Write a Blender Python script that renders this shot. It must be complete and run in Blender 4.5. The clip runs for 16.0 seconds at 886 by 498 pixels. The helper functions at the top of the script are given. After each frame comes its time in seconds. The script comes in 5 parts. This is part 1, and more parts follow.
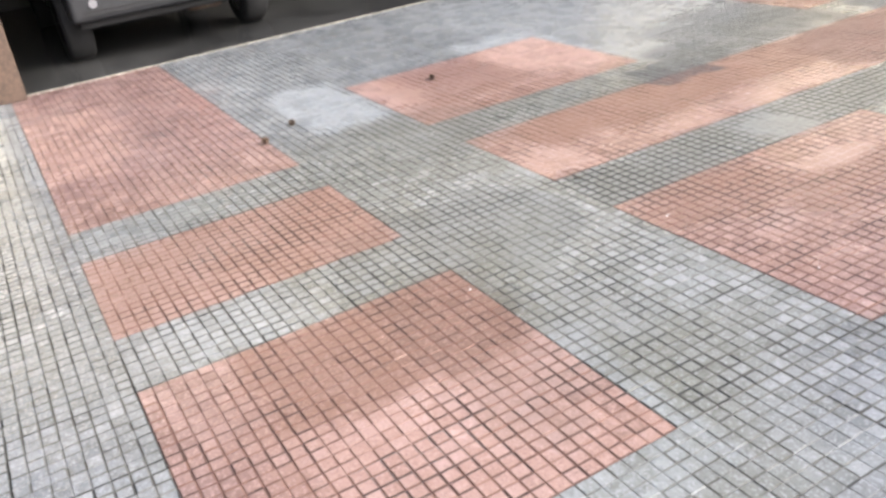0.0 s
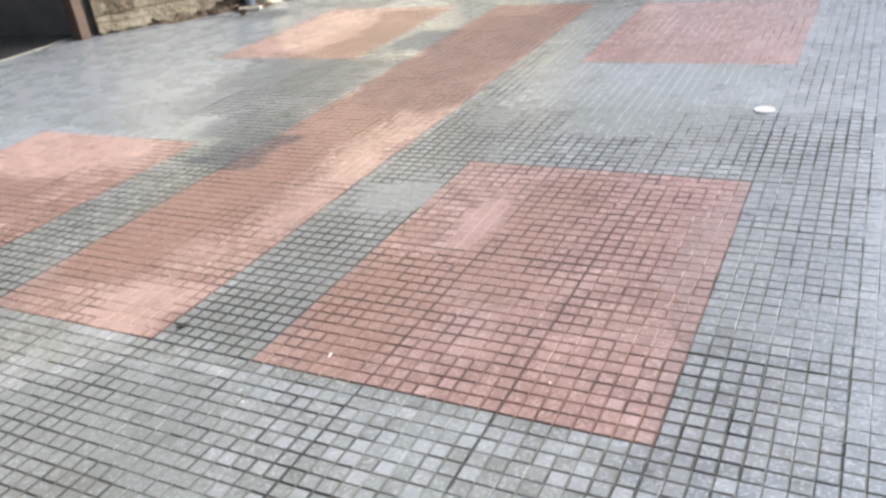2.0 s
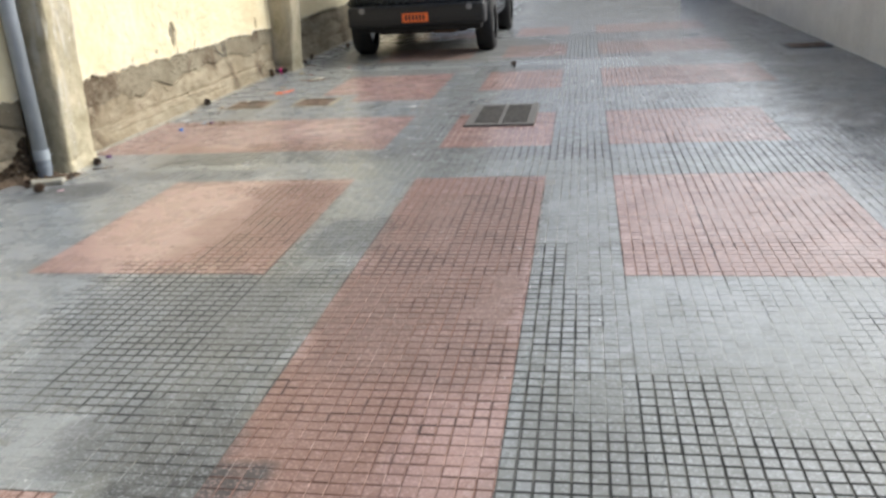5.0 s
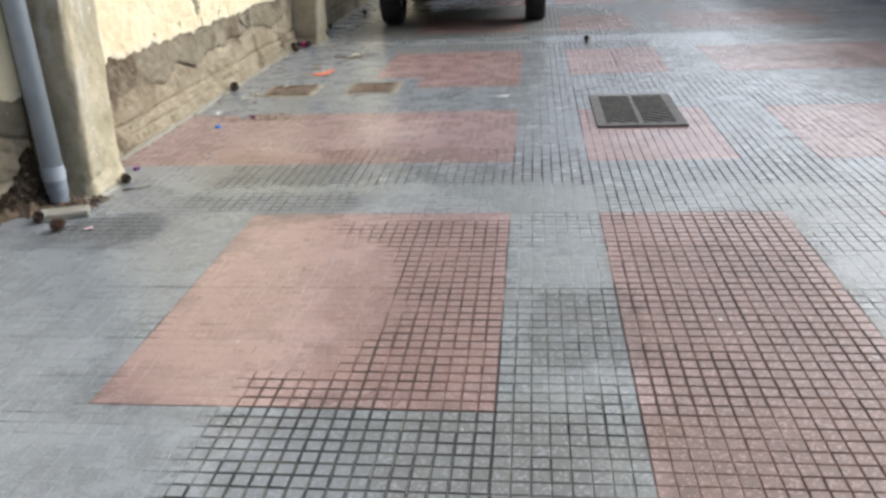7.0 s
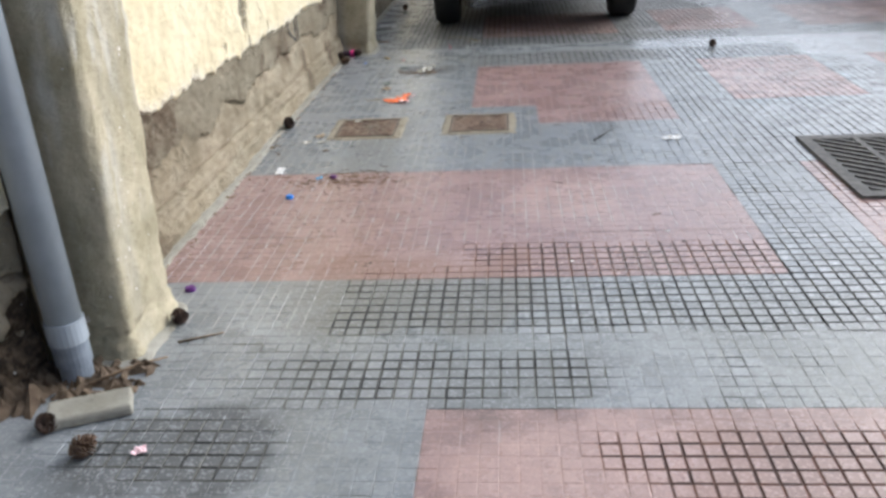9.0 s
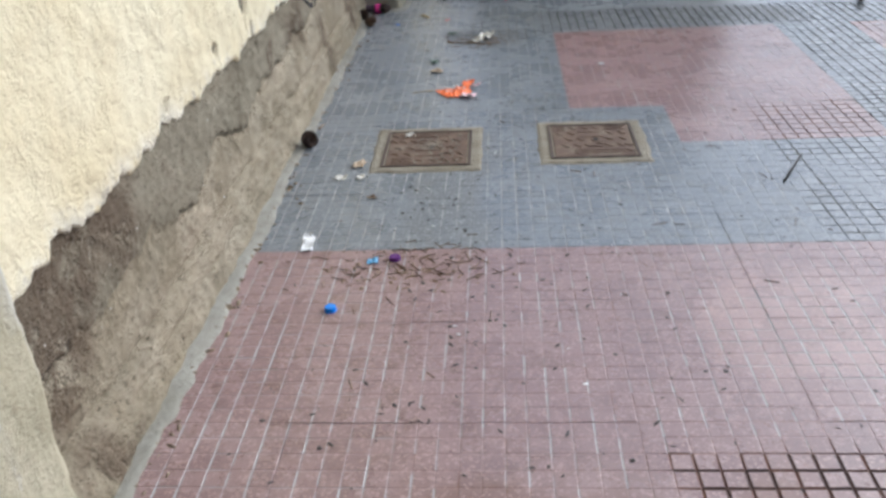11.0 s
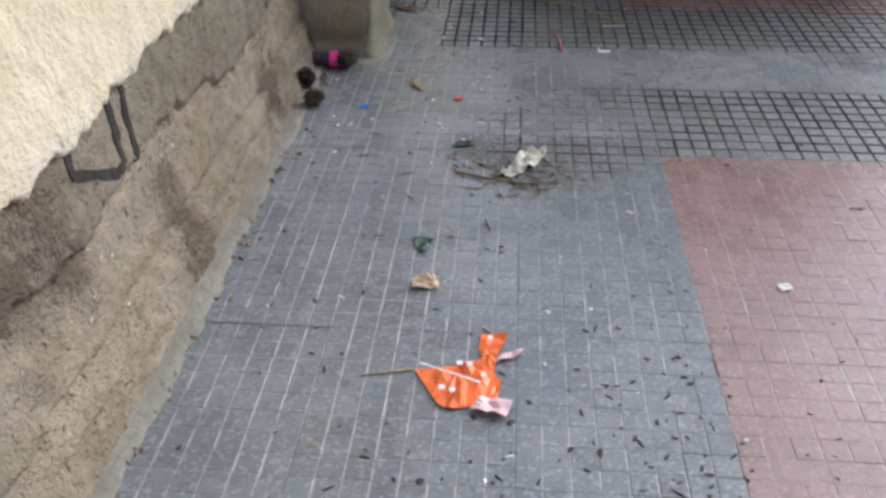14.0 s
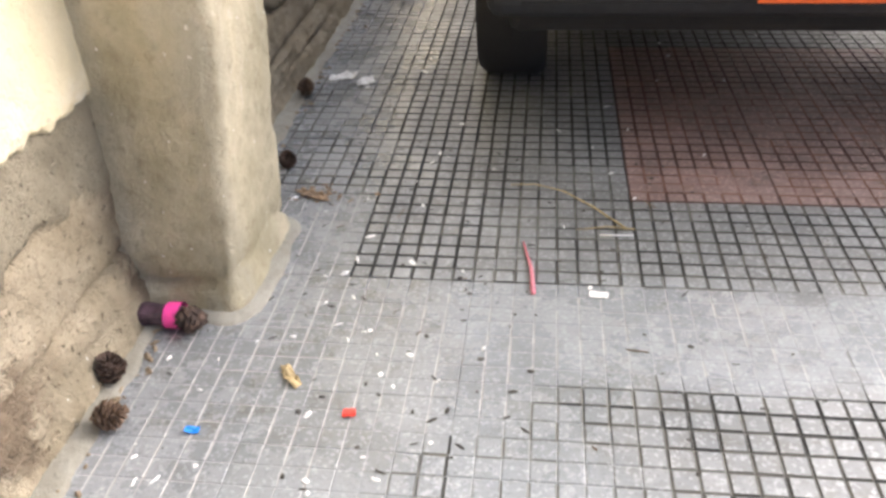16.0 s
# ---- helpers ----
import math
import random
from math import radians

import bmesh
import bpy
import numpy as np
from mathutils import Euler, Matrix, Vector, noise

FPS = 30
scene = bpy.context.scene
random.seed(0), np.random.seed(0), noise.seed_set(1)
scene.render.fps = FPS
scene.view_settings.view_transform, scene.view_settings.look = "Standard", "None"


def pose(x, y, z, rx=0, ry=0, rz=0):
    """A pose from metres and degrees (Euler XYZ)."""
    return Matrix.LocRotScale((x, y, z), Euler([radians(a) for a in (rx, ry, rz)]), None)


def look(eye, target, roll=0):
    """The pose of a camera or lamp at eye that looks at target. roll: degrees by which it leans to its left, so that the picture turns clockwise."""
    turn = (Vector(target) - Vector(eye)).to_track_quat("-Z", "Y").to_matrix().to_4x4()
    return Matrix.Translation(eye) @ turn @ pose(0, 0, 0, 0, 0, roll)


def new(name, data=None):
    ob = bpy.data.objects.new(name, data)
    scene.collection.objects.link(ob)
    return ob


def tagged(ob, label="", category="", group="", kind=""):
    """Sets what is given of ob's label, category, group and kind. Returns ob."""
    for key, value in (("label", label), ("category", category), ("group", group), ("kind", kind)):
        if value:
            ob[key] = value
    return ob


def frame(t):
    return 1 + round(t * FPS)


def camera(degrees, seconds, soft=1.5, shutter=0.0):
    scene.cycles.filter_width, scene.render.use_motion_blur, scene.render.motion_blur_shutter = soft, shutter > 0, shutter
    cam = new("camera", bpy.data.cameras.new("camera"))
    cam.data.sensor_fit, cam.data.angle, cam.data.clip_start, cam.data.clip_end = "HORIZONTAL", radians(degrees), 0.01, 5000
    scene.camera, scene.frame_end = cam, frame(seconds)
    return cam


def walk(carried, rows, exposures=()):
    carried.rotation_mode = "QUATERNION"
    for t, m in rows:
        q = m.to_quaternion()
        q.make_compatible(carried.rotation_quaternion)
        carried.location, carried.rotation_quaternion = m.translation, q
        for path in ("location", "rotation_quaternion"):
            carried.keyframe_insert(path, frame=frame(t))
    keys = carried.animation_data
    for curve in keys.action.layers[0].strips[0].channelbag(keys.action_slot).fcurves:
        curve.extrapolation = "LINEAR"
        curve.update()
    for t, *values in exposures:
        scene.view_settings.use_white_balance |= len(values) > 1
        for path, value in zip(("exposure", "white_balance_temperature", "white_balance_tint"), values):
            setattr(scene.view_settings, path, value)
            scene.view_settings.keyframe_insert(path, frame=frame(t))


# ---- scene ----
cam = camera(56.3, 16.0, soft=3.0)
PATH = [
    (0, (4.099, -6.871, 1.496), (2.5, -6.07, 0.6), -8.1),
    (0.5, (3.843, -6.773, 1.477), (2.289, -5.913, 0.557), -11.3),
    (1, (3.625, -6.641, 1.434), (2.219, -5.612, 0.453), -12.2),
    (1.5, (3.381, -6.492, 1.357), (2.309, -5.058, 0.464), -8.8),
    (2, (3.162, -6.317, 1.349), (2.286, -4.765, 0.443), -7.3),
    (2.5, (2.93, -6.133, 1.362), (2.183, -4.481, 0.516), -6.6),
    (2.7, (2.823, -6.107, 1.372), (2.126, -4.412, 0.573), -5.9),
    (3, (2.612, -6.012, 1.336), (1.975, -4.281, 0.562), -6.3),
    (3.5, (2.362, -5.762, 1.325), (1.822, -3.991, 0.56), -6.1),
    (4, (2.079, -5.498, 1.33), (1.634, -3.672, 0.622), -4.1),
    (4.2, (1.961, -5.390, 1.357), (1.543, -3.554, 0.674), -3.7),
    (6.3, (0.554, -4.041, 1.324), (0.298, -2.185, 0.622), -3.6),
    (6.5, (0.43, -3.91, 1.327), (0.184, -2.067, 0.59), -3.3),
    (7, (0.109, -3.559, 1.319), (-0.11, -1.726, 0.547), -2.7),
    (7.5, (-0.165, -3.139, 1.301), (-0.37, -1.306, 0.529), -2.6),
    (8, (-0.449, -2.767, 1.315), (-0.645, -0.926, 0.559), -2.1),
    (8.2, (-0.558, -2.587, 1.326), (-0.724, -0.741, 0.574), -2.8),
    (10.3, (-1.384, -0.791, 1.294), (-1.57, 0.946, 0.32), -4.3),
    (11, (-1.495, -0.245, 1.297), (-1.642, 1.481, 0.299), -3.5),
    (11.5, (-1.593, 0.183, 1.319), (-1.775, 1.866, 0.254), -2.1),
    (12, (-1.643, 0.63, 1.249), (-1.753, 2.295, 0.147), -1.8),
    (12.3, (-1.646, 0.877, 1.192), (-1.735, 2.534, 0.076), -3.1),
    (12.5, (-1.67, 1.058, 1.182), (-1.771, 2.717, 0.069), -3.0),
    (13, (-1.689, 1.476, 1.181), (-1.799, 3.113, 0.037), -2.5),
    (13.4, (-1.703, 1.801, 1.174), (-1.786, 3.423, 0.007), -2.0),
    (13.5, (-1.706, 1.874, 1.175), (-1.784, 3.491, 0.002), -1.3),
    (14, (-1.627, 2.271, 1.172), (-1.782, 3.891, 0.009), -1.1),
    (14.5, (-1.595, 2.617, 1.177), (-1.8, 4.254, 0.045), -0.4),
    (14.6, (-1.583, 2.679, 1.179), (-1.808, 4.315, 0.051), -1.2),
    (15, (-1.568, 2.987, 1.172), (-1.751, 4.626, 0.041), -0.2),
    (15.3, (-1.537, 3.21, 1.19), (-1.715, 4.846, 0.054), -0.4),
    (15.5, (-1.497, 3.337, 1.184), (-1.708, 4.972, 0.051), 0.1),
    (16, (-1.448, 3.597, 1.163), (-1.675, 5.248, 0.057), -2.5),
]
# seconds, stops, white balance
EXPOSURES = [
    (0, 1.11, 5900, 10), (1.5, 1.3, 5830, 8), (2.5, 0.64, 5730, 6), (3.5, 0.58, 5880, 4), (7, 0.31, 5630, 5), (8.2, 0.31, 5530, 6), (10.5, 0.05, 5230, 6),
    (12.5, -0.16, 5160, 9), (14.5, 0.07, 5480, 11), (14.9, 0.55, 5580, 11), (15.3, 0.8, 5680, 11), (16, 1.4, 5930, 12),
]
walk(cam, [(t, look(eye, target, roll)) for t, eye, target, roll in PATH], EXPOSURES)


# ---------------------------------------------------------------- world, sun, exposure
def make_world():
    w = bpy.data.worlds.new("sky")
    scene.world = w
    w.use_nodes = True
    nt = w.node_tree
    nt.nodes.clear()
    out = nt.nodes.new("ShaderNodeOutputWorld")
    bg = nt.nodes.new("ShaderNodeBackground")
    sky = nt.nodes.new("ShaderNodeTexSky")
    sky.sky_type, sky.sun_disc = "NISHITA", False
    sky.sun_elevation, sky.sun_rotation = radians(34), radians(57)
    sky.air_density, sky.dust_density, sky.ozone_density = 0.5, 9.0, 0.6
    bg.inputs["Strength"].default_value = SKY
    nt.links.new(sky.outputs[0], bg.inputs["Color"])
    nt.links.new(bg.outputs[0], out.inputs["Surface"])
    sun = new("sun", bpy.data.lights.new("sun", "SUN"))
    sun.data.energy, sun.data.angle, sun.data.color = SUN, radians(100), (1.0, 0.975, 0.94)
    sun.matrix_world = look((8.0, 5.2, 6.44), (0, 0, 0))


SKY, SUN = 0.15, 0.85
make_world()


# ---------------------------------------------------------------- materials
class Nodes:
    """A small shorthand for node materials."""

    def __init__(self, name):
        self.m = bpy.data.materials.new(name)
        self.m.use_nodes = True
        self.t = self.m.node_tree
        self.b = self.t.nodes["Principled BSDF"]
        self.geo = None

    def n(self, kind, **sets):
        node = self.t.nodes.new("ShaderNode" + kind)
        if "operation" in sets:
            node.operation = sets["operation"]
        if "use_clamp" in sets:
            node.use_clamp = sets["use_clamp"]
        if "interpolation_type" in sets:
            node.interpolation_type = sets["interpolation_type"]
        if "data_type" in sets:
            node.data_type = sets["data_type"]
        if "blend_type" in sets:
            node.blend_type = sets["blend_type"]
        if "noise_dimensions" in sets:
            node.noise_dimensions = sets["noise_dimensions"]
        if "attribute_name" in sets:
            node.attribute_name = sets["attribute_name"]
        return node

    def put(self, sock, v):
        if hasattr(v, "is_linked") or isinstance(v, bpy.types.NodeSocket):
            self.t.links.new(v, sock)
        else:
            sock.default_value = v if not isinstance(v, tuple) or len(v) != 3 or sock.type != "RGBA" else (*v, 1)

    def pos(self):
        if self.geo is None:
            self.geo = self.n("NewGeometry")
        return self.geo.outputs["Position"]

    def local(self):
        return self.n("TexCoord").outputs["Object"]

    def math(self, op, a, b=0.0, c=0.0, clamp=False):
        x = self.n("Math", operation=op, use_clamp=clamp)
        for s, v in zip(x.inputs, (a, b, c)):
            self.put(s, v)
        return x.outputs[0]

    def vec(self, op, a, b=(0, 0, 0), scale=1.0):
        x = self.n("VectorMath", operation=op)
        self.put(x.inputs[0], a)
        self.put(x.inputs[1], b)
        x.inputs[3].default_value = scale
        return x.outputs[1] if op in ("LENGTH", "DISTANCE", "DOT_PRODUCT") else x.outputs[0]

    def noise(self, scale, detail=4.0, rough=0.6, where=None, stretch=None):
        v = where if where is not None else self.pos()
        if stretch:
            v = self.vec("MULTIPLY", v, stretch)
        x = self.n("TexNoise")
        self.put(x.inputs["Vector"], v)
        x.inputs["Scale"].default_value, x.inputs["Detail"].default_value, x.inputs["Roughness"].default_value = scale, detail, rough
        return x.outputs[0]

    def ramp(self, v, lo, hi):
        x = self.n("MapRange", interpolation_type="SMOOTHSTEP")
        for s, val in zip(x.inputs, (v, lo, hi, 0.0, 1.0)):
            self.put(s, val)
        return x.outputs[0]

    def mix(self, f, a, b, blend="MIX"):
        x = self.n("Mix", data_type="RGBA", blend_type=blend)
        self.put(x.inputs[0], f)
        self.put(x.inputs[6], a)
        self.put(x.inputs[7], b)
        return x.outputs[2]

    def bump(self, h, strength=0.3, dist=0.01):
        x = self.n("Bump")
        x.inputs["Strength"].default_value, x.inputs["Distance"].default_value = strength, dist
        self.put(x.inputs["Height"], h)
        self.put(self.b.inputs["Normal"], x.outputs[0])

    def done(self, color, rough=0.6, metal=0.0, spec=0.5):
        self.put(self.b.inputs["Base Color"], color)
        self.put(self.b.inputs["Roughness"], rough)
        self.put(self.b.inputs["Metallic"], metal)
        self.put(self.b.inputs["Specular IOR Level"], spec)
        return self.m


def plain(name, color, rough=0.5, metal=0.0, spec=0.5, vary=0.25, scale=30.0, bump=0.15):
    k = Nodes(name)
    n = k.noise(scale, 5, where=k.local())
    dark = tuple(c * (1 - vary) for c in color)
    light = tuple(min(1, c * (1 + vary)) for c in color)
    c = k.mix(k.ramp(n, 0.3, 0.7), dark, light)
    if bump:
        k.bump(k.noise(scale * 4, 3, where=k.local()), bump, 0.004)
    return k.done(c, k.math("MULTIPLY_ADD", n, 0.3, rough - 0.15), metal, spec)


T = 0.4
CELL = 0.05
GREY, RED = (0.226, 0.238, 0.242), (0.285, 0.192, 0.168)

def tile_material(name, base, groove):
    """Studded cement tile; the mesh carries how each spot has weathered."""
    k = Nodes(name)
    p = k.pos()
    mid = k.noise(5.0, 5, 0.65)
    fine = k.noise(115.0, 3, 0.7)
    red = base[0] > base[2] * 1.2

    def held(what):
        return k.n("Attribute", attribute_name=what).outputs["Fac"]

    pale, brown, black, olive, soil = (held(w) for w in ("pale", "brown", "black", "olive", "soil"))
    cell = k.n("TexWhiteNoise", noise_dimensions="2D")
    k.put(cell.inputs["Vector"], k.vec("FLOOR", k.vec("SCALE", p, scale=1 / CELL)))
    tile = k.n("TexWhiteNoise", noise_dimensions="2D")
    k.put(tile.inputs["Vector"], k.vec("FLOOR", k.vec("SCALE", p, scale=1 / T)))
    cell2 = k.n("TexWhiteNoise", noise_dimensions="2D")
    k.put(cell2.inputs["Vector"], k.vec("ADD", k.vec("FLOOR", k.vec("SCALE", p, scale=1 / CELL)), (31.7, 12.3, 0)))
    xs = k.n("SeparateXYZ")
    k.put(xs.inputs[0], p)
    # the face: two tones, each tile of its own batch
    col = k.mix(k.ramp(mid, 0.3, 0.7), tuple(c * 0.74 for c in base), tuple(c * 1.2 for c in base))
    other = (0.27, 0.172, 0.15) if red else (0.185, 0.20, 0.195)
    col = k.mix(k.math("MULTIPLY", k.ramp(tile.outputs[0], 0.25, 0.95), 0.55), col, other)
    # cool cement by the walls, warm grime where wheels pass; the cool tint also paints sky reflection
    col = k.mix(k.math("MULTIPLY", olive, 0.8, clamp=True), col, (0.285, 0.178, 0.135) if red else (0.20, 0.205, 0.17))
    col = k.mix(k.math("MULTIPLY", olive, -0.75, clamp=True), col, (0.265, 0.18, 0.185) if red else (0.155, 0.177, 0.205))
    # rubbed smooth, with a film of pale cement; one wide patch paints glare
    film = k.math("MULTIPLY", pale, k.math("MULTIPLY_ADD", k.ramp(k.noise(9.0, 5, 0.7), 0.3, 0.6), 0.6, 0.4))
    col = k.mix(film, col, (0.50, 0.345, 0.295) if red else (0.36, 0.39, 0.41))
    # grime held by single studs and in blots
    grime = k.math("MULTIPLY", k.ramp(k.math("MULTIPLY_ADD", k.noise(28.0, 4, 0.7), 0.9, k.math("MULTIPLY", cell2.outputs[0], 0.2)), 0.52, 0.78), k.ramp(k.noise(1.2, 4, 0.6), 0.36, 0.6))
    trodden = k.math("MAXIMUM", k.ramp(xs.outputs[0], -1.5, -0.2), k.ramp(xs.outputs[1], 0.0, 1.0))
    col = k.mix(k.math("MULTIPLY", k.math("MULTIPLY", grime, trodden), 0.62), col, (0.13, 0.075, 0.05) if red else (0.105, 0.10, 0.075))
    speck = k.math("MULTIPLY", k.ramp(cell.outputs[0], 0.45, 0.95), k.ramp(k.noise(1.7, 4, 0.6), 0.38, 0.62))
    speck = k.math("MULTIPLY", speck, k.ramp(soil, 0.1, 0.5))
    col = k.mix(k.math("MULTIPLY", speck, 0.4), col, tuple(min(1, c * 1.5 + 0.08) for c in base))
    dust = k.ramp(k.noise(1.9, 6, 0.7), 0.47, 0.72)
    col = k.mix(k.math("MULTIPLY", dust, 0.35), col, tuple(min(1, c * 1.25 + 0.12) for c in base))
    patchy = k.math("MULTIPLY_ADD", cell.outputs[0], 0.4, k.math("MULTIPLY_ADD", k.noise(17.0, 4, 0.7), 0.7, 0.3), clamp=True)
    col = k.mix(k.math("MULTIPLY", brown, patchy), col, (0.185, 0.10, 0.065) if red else (0.125, 0.115, 0.085))
    col = k.mix(k.math("MULTIPLY", black, patchy), col, (0.05, 0.05, 0.045))
    grain = k.n("TexVoronoi")
    k.put(grain.inputs["Vector"], p)
    grain.inputs["Scale"].default_value = 150.0
    gs = k.n("SeparateXYZ")
    k.put(gs.inputs[0], grain.outputs["Color"])
    col = k.mix(k.math("MULTIPLY", k.ramp(gs.outputs[0], 0.7, 0.95), 0.4), col, tuple(min(1, c * 1.7 + 0.06) for c in base))
    col = k.mix(k.math("MULTIPLY", k.ramp(fine, 0.5, 0.7), 0.4), col, tuple(c * 0.42 for c in base))
    # foot traffic has polished the open side of the passage
    polish = k.math("MULTIPLY", k.ramp(xs.outputs[0], 0.2, 1.8), k.ramp(k.noise(0.8, 4, 0.6), 0.3, 0.55))
    rough = k.math("MULTIPLY_ADD", mid, 0.3, k.math("MULTIPLY_ADD", polish, -0.09, 0.125))
    wheels = k.math("MULTIPLY", k.ramp(xs.outputs[0], -0.3, 0.9), k.ramp(xs.outputs[1], -2.5, 1.5))
    rough = k.math("MULTIPLY_ADD", wheels, -0.10, rough)
    rough = k.math("MULTIPLY_ADD", black, 0.5, k.math("MULTIPLY_ADD", brown, 0.2, rough), clamp=True)
    if groove:
        earth = k.mix(k.ramp(mid, 0.3, 0.7), (0.115, 0.058, 0.042) if red else (0.068, 0.069, 0.060), (0.20, 0.11, 0.08) if red else (0.128, 0.126, 0.108))
        earth = k.mix(k.ramp(soil, 0.65, 1.05), earth, (0.06, 0.032, 0.024) if red else (0.022, 0.023, 0.020))
        chalk = k.mix(k.ramp(k.noise(14, 4), 0.31, 0.55), col, (0.40, 0.39, 0.375))
        col = k.mix(k.ramp(soil, -0.25, -0.95), col, chalk)
        col = k.mix(k.ramp(soil, 0.12, 0.75), col, earth)
        rough = k.math("MULTIPLY_ADD", k.ramp(soil, 0.1, 0.5), 0.45, 0.35)
    k.bump(k.math("ADD", fine, k.math("MULTIPLY", mid, 0.6)), 0.2, 0.003)
    return k.done(col, rough, 0.0, 0.5 if groove else k.math("MULTIPLY_ADD", wheels, 0.25, 0.75))


MAT = {}
for nm, base in (("grey", GREY), ("red", RED)):
    MAT[nm] = tile_material(nm + "_paving", base, False)
    MAT[nm + "_groove"] = tile_material(nm + "_paving_joints", base, True)


def concrete(name, a, b, scale=3.0, bump=0.4, rough=0.85):
    k = Nodes(name)
    n1, n2, n3 = k.noise(scale, 6, 0.65), k.noise(scale * 9, 5, 0.7), k.noise(scale * 50, 3, 0.7)
    c = k.mix(k.ramp(n1, 0.3, 0.7), a, b)
    c = k.mix(k.math("MULTIPLY", k.ramp(n2, 0.5, 0.8), 0.45), c, tuple(x * 0.55 for x in a))
    c = k.mix(k.math("MULTIPLY", k.ramp(n3, 0.6, 0.8), 0.3), c, tuple(min(1, x * 1.5) for x in b))
    k.bump(k.math("ADD", n2, k.math("MULTIPLY", n3, 0.5)), bump, 0.016)
    return k.done(c, rough, 0, 0.3)


def coated(name):
    """Old cement in two coats: a greyish skin over a tan undercoat."""
    k = Nodes(name)
    at = k.n("Attribute", attribute_name="coat")
    n1, n2, n3 = k.noise(4, 6, 0.65), k.noise(30, 5, 0.7), k.noise(150, 3, 0.7)
    skin = k.mix(k.ramp(n1, 0.3, 0.7), (0.235, 0.205, 0.142), (0.35, 0.31, 0.225))
    under = k.mix(k.ramp(n1, 0.3, 0.7), (0.34, 0.285, 0.19), (0.50, 0.43, 0.31))
    c = k.mix(at.outputs["Fac"], under, skin)
    earth = k.mix(k.ramp(k.noise(40, 4, 0.7), 0.4, 0.65), (0.05, 0.036, 0.025), (0.17, 0.125, 0.08))
    c = k.mix(k.math("MULTIPLY", at.outputs["Fac"], -1.0, clamp=True), c, earth)
    streak = k.noise(2.6, 8, 0.75, stretch=(1.0, 0.5, 2.4))
    c = k.mix(k.math("MULTIPLY", k.ramp(streak, 0.5, 0.7), 0.35), c, (0.22, 0.17, 0.11))
    bare = k.math("MULTIPLY", k.ramp(k.noise(1.4, 3, 0.5), 0.54, 0.62), k.ramp(k.noise(11, 5, 0.7), 0.36, 0.52))
    c = k.mix(k.math("MULTIPLY", bare, 0.75), c, (0.16, 0.115, 0.075))
    c = k.mix(k.math("MULTIPLY", k.ramp(n2, 0.55, 0.75), 0.5), c, (0.15, 0.12, 0.085))
    pits = k.ramp(k.noise(70, 3, 0.6), 0.62, 0.72)
    c = k.mix(k.math("MULTIPLY", pits, 0.6), c, (0.085, 0.068, 0.045))
    c = k.mix(k.math("MULTIPLY", k.ramp(n3, 0.62, 0.8), 0.35), c, (0.62, 0.58, 0.5))
    chips = k.math("MULTIPLY", k.ramp(k.noise(48, 2, 0.5), 0.71, 0.76), k.ramp(k.noise(3.1, 3, 0.6), 0.5, 0.62))
    c = k.mix(chips, c, (0.74, 0.71, 0.62))
    k.bump(k.math("ADD", k.math("MULTIPLY", n2, k.math("MULTIPLY_ADD", bare, 0.8, 0.7)), k.math("MULTIPLY_ADD", pits, -0.5, k.math("MULTIPLY", n3, 0.35))), 1.0, 0.026)
    return k.done(c, 0.9, 0, 0.25)


def buttress_cement(name):
    """Tan cement with grey smears, damp corners and pale chips."""
    k = Nodes(name)
    n1, n2, n3 = k.noise(3.5, 6, 0.7), k.noise(24, 5, 0.7), k.noise(140, 3, 0.7)
    drip = k.noise(5.0, 4, 0.6, stretch=(1, 1, 0.16))
    c = k.mix(k.ramp(n1, 0.32, 0.68), (0.34, 0.305, 0.2), (0.54, 0.485, 0.345))
    c = k.mix(k.math("MULTIPLY", k.ramp(drip, 0.5, 0.72), 0.45), c, (0.40, 0.385, 0.33))
    c = k.mix(k.math("MULTIPLY", k.ramp(n2, 0.52, 0.74), 0.5), c, (0.22, 0.18, 0.12))
    c = k.mix(k.ramp(k.noise(38, 2, 0.5), 0.70, 0.76), c, (0.72, 0.69, 0.62))
    scrape = k.math("MULTIPLY", k.ramp(k.noise(16, 4, 0.6, stretch=(1, 1, 0.3)), 0.62, 0.68), k.ramp(n1, 0.5, 0.62))
    c = k.mix(k.math("MULTIPLY", scrape, 0.6), c, (0.62, 0.60, 0.53))
    c = k.mix(k.n("Attribute", attribute_name="lime").outputs["Fac"], c, (0.58, 0.57, 0.50))
    c = k.mix(k.math("MULTIPLY", k.ramp(n3, 0.6, 0.8), 0.3), c, (0.18, 0.15, 0.10))
    k.bump(k.math("ADD", n2, k.math("MULTIPLY", n3, 0.35)), 0.6, 0.018)
    return k.done(c, 0.88, 0, 0.25)


MAT["plinth"] = coated("plinth_cement")
MAT["pillar"] = buttress_cement("buttress_cement")


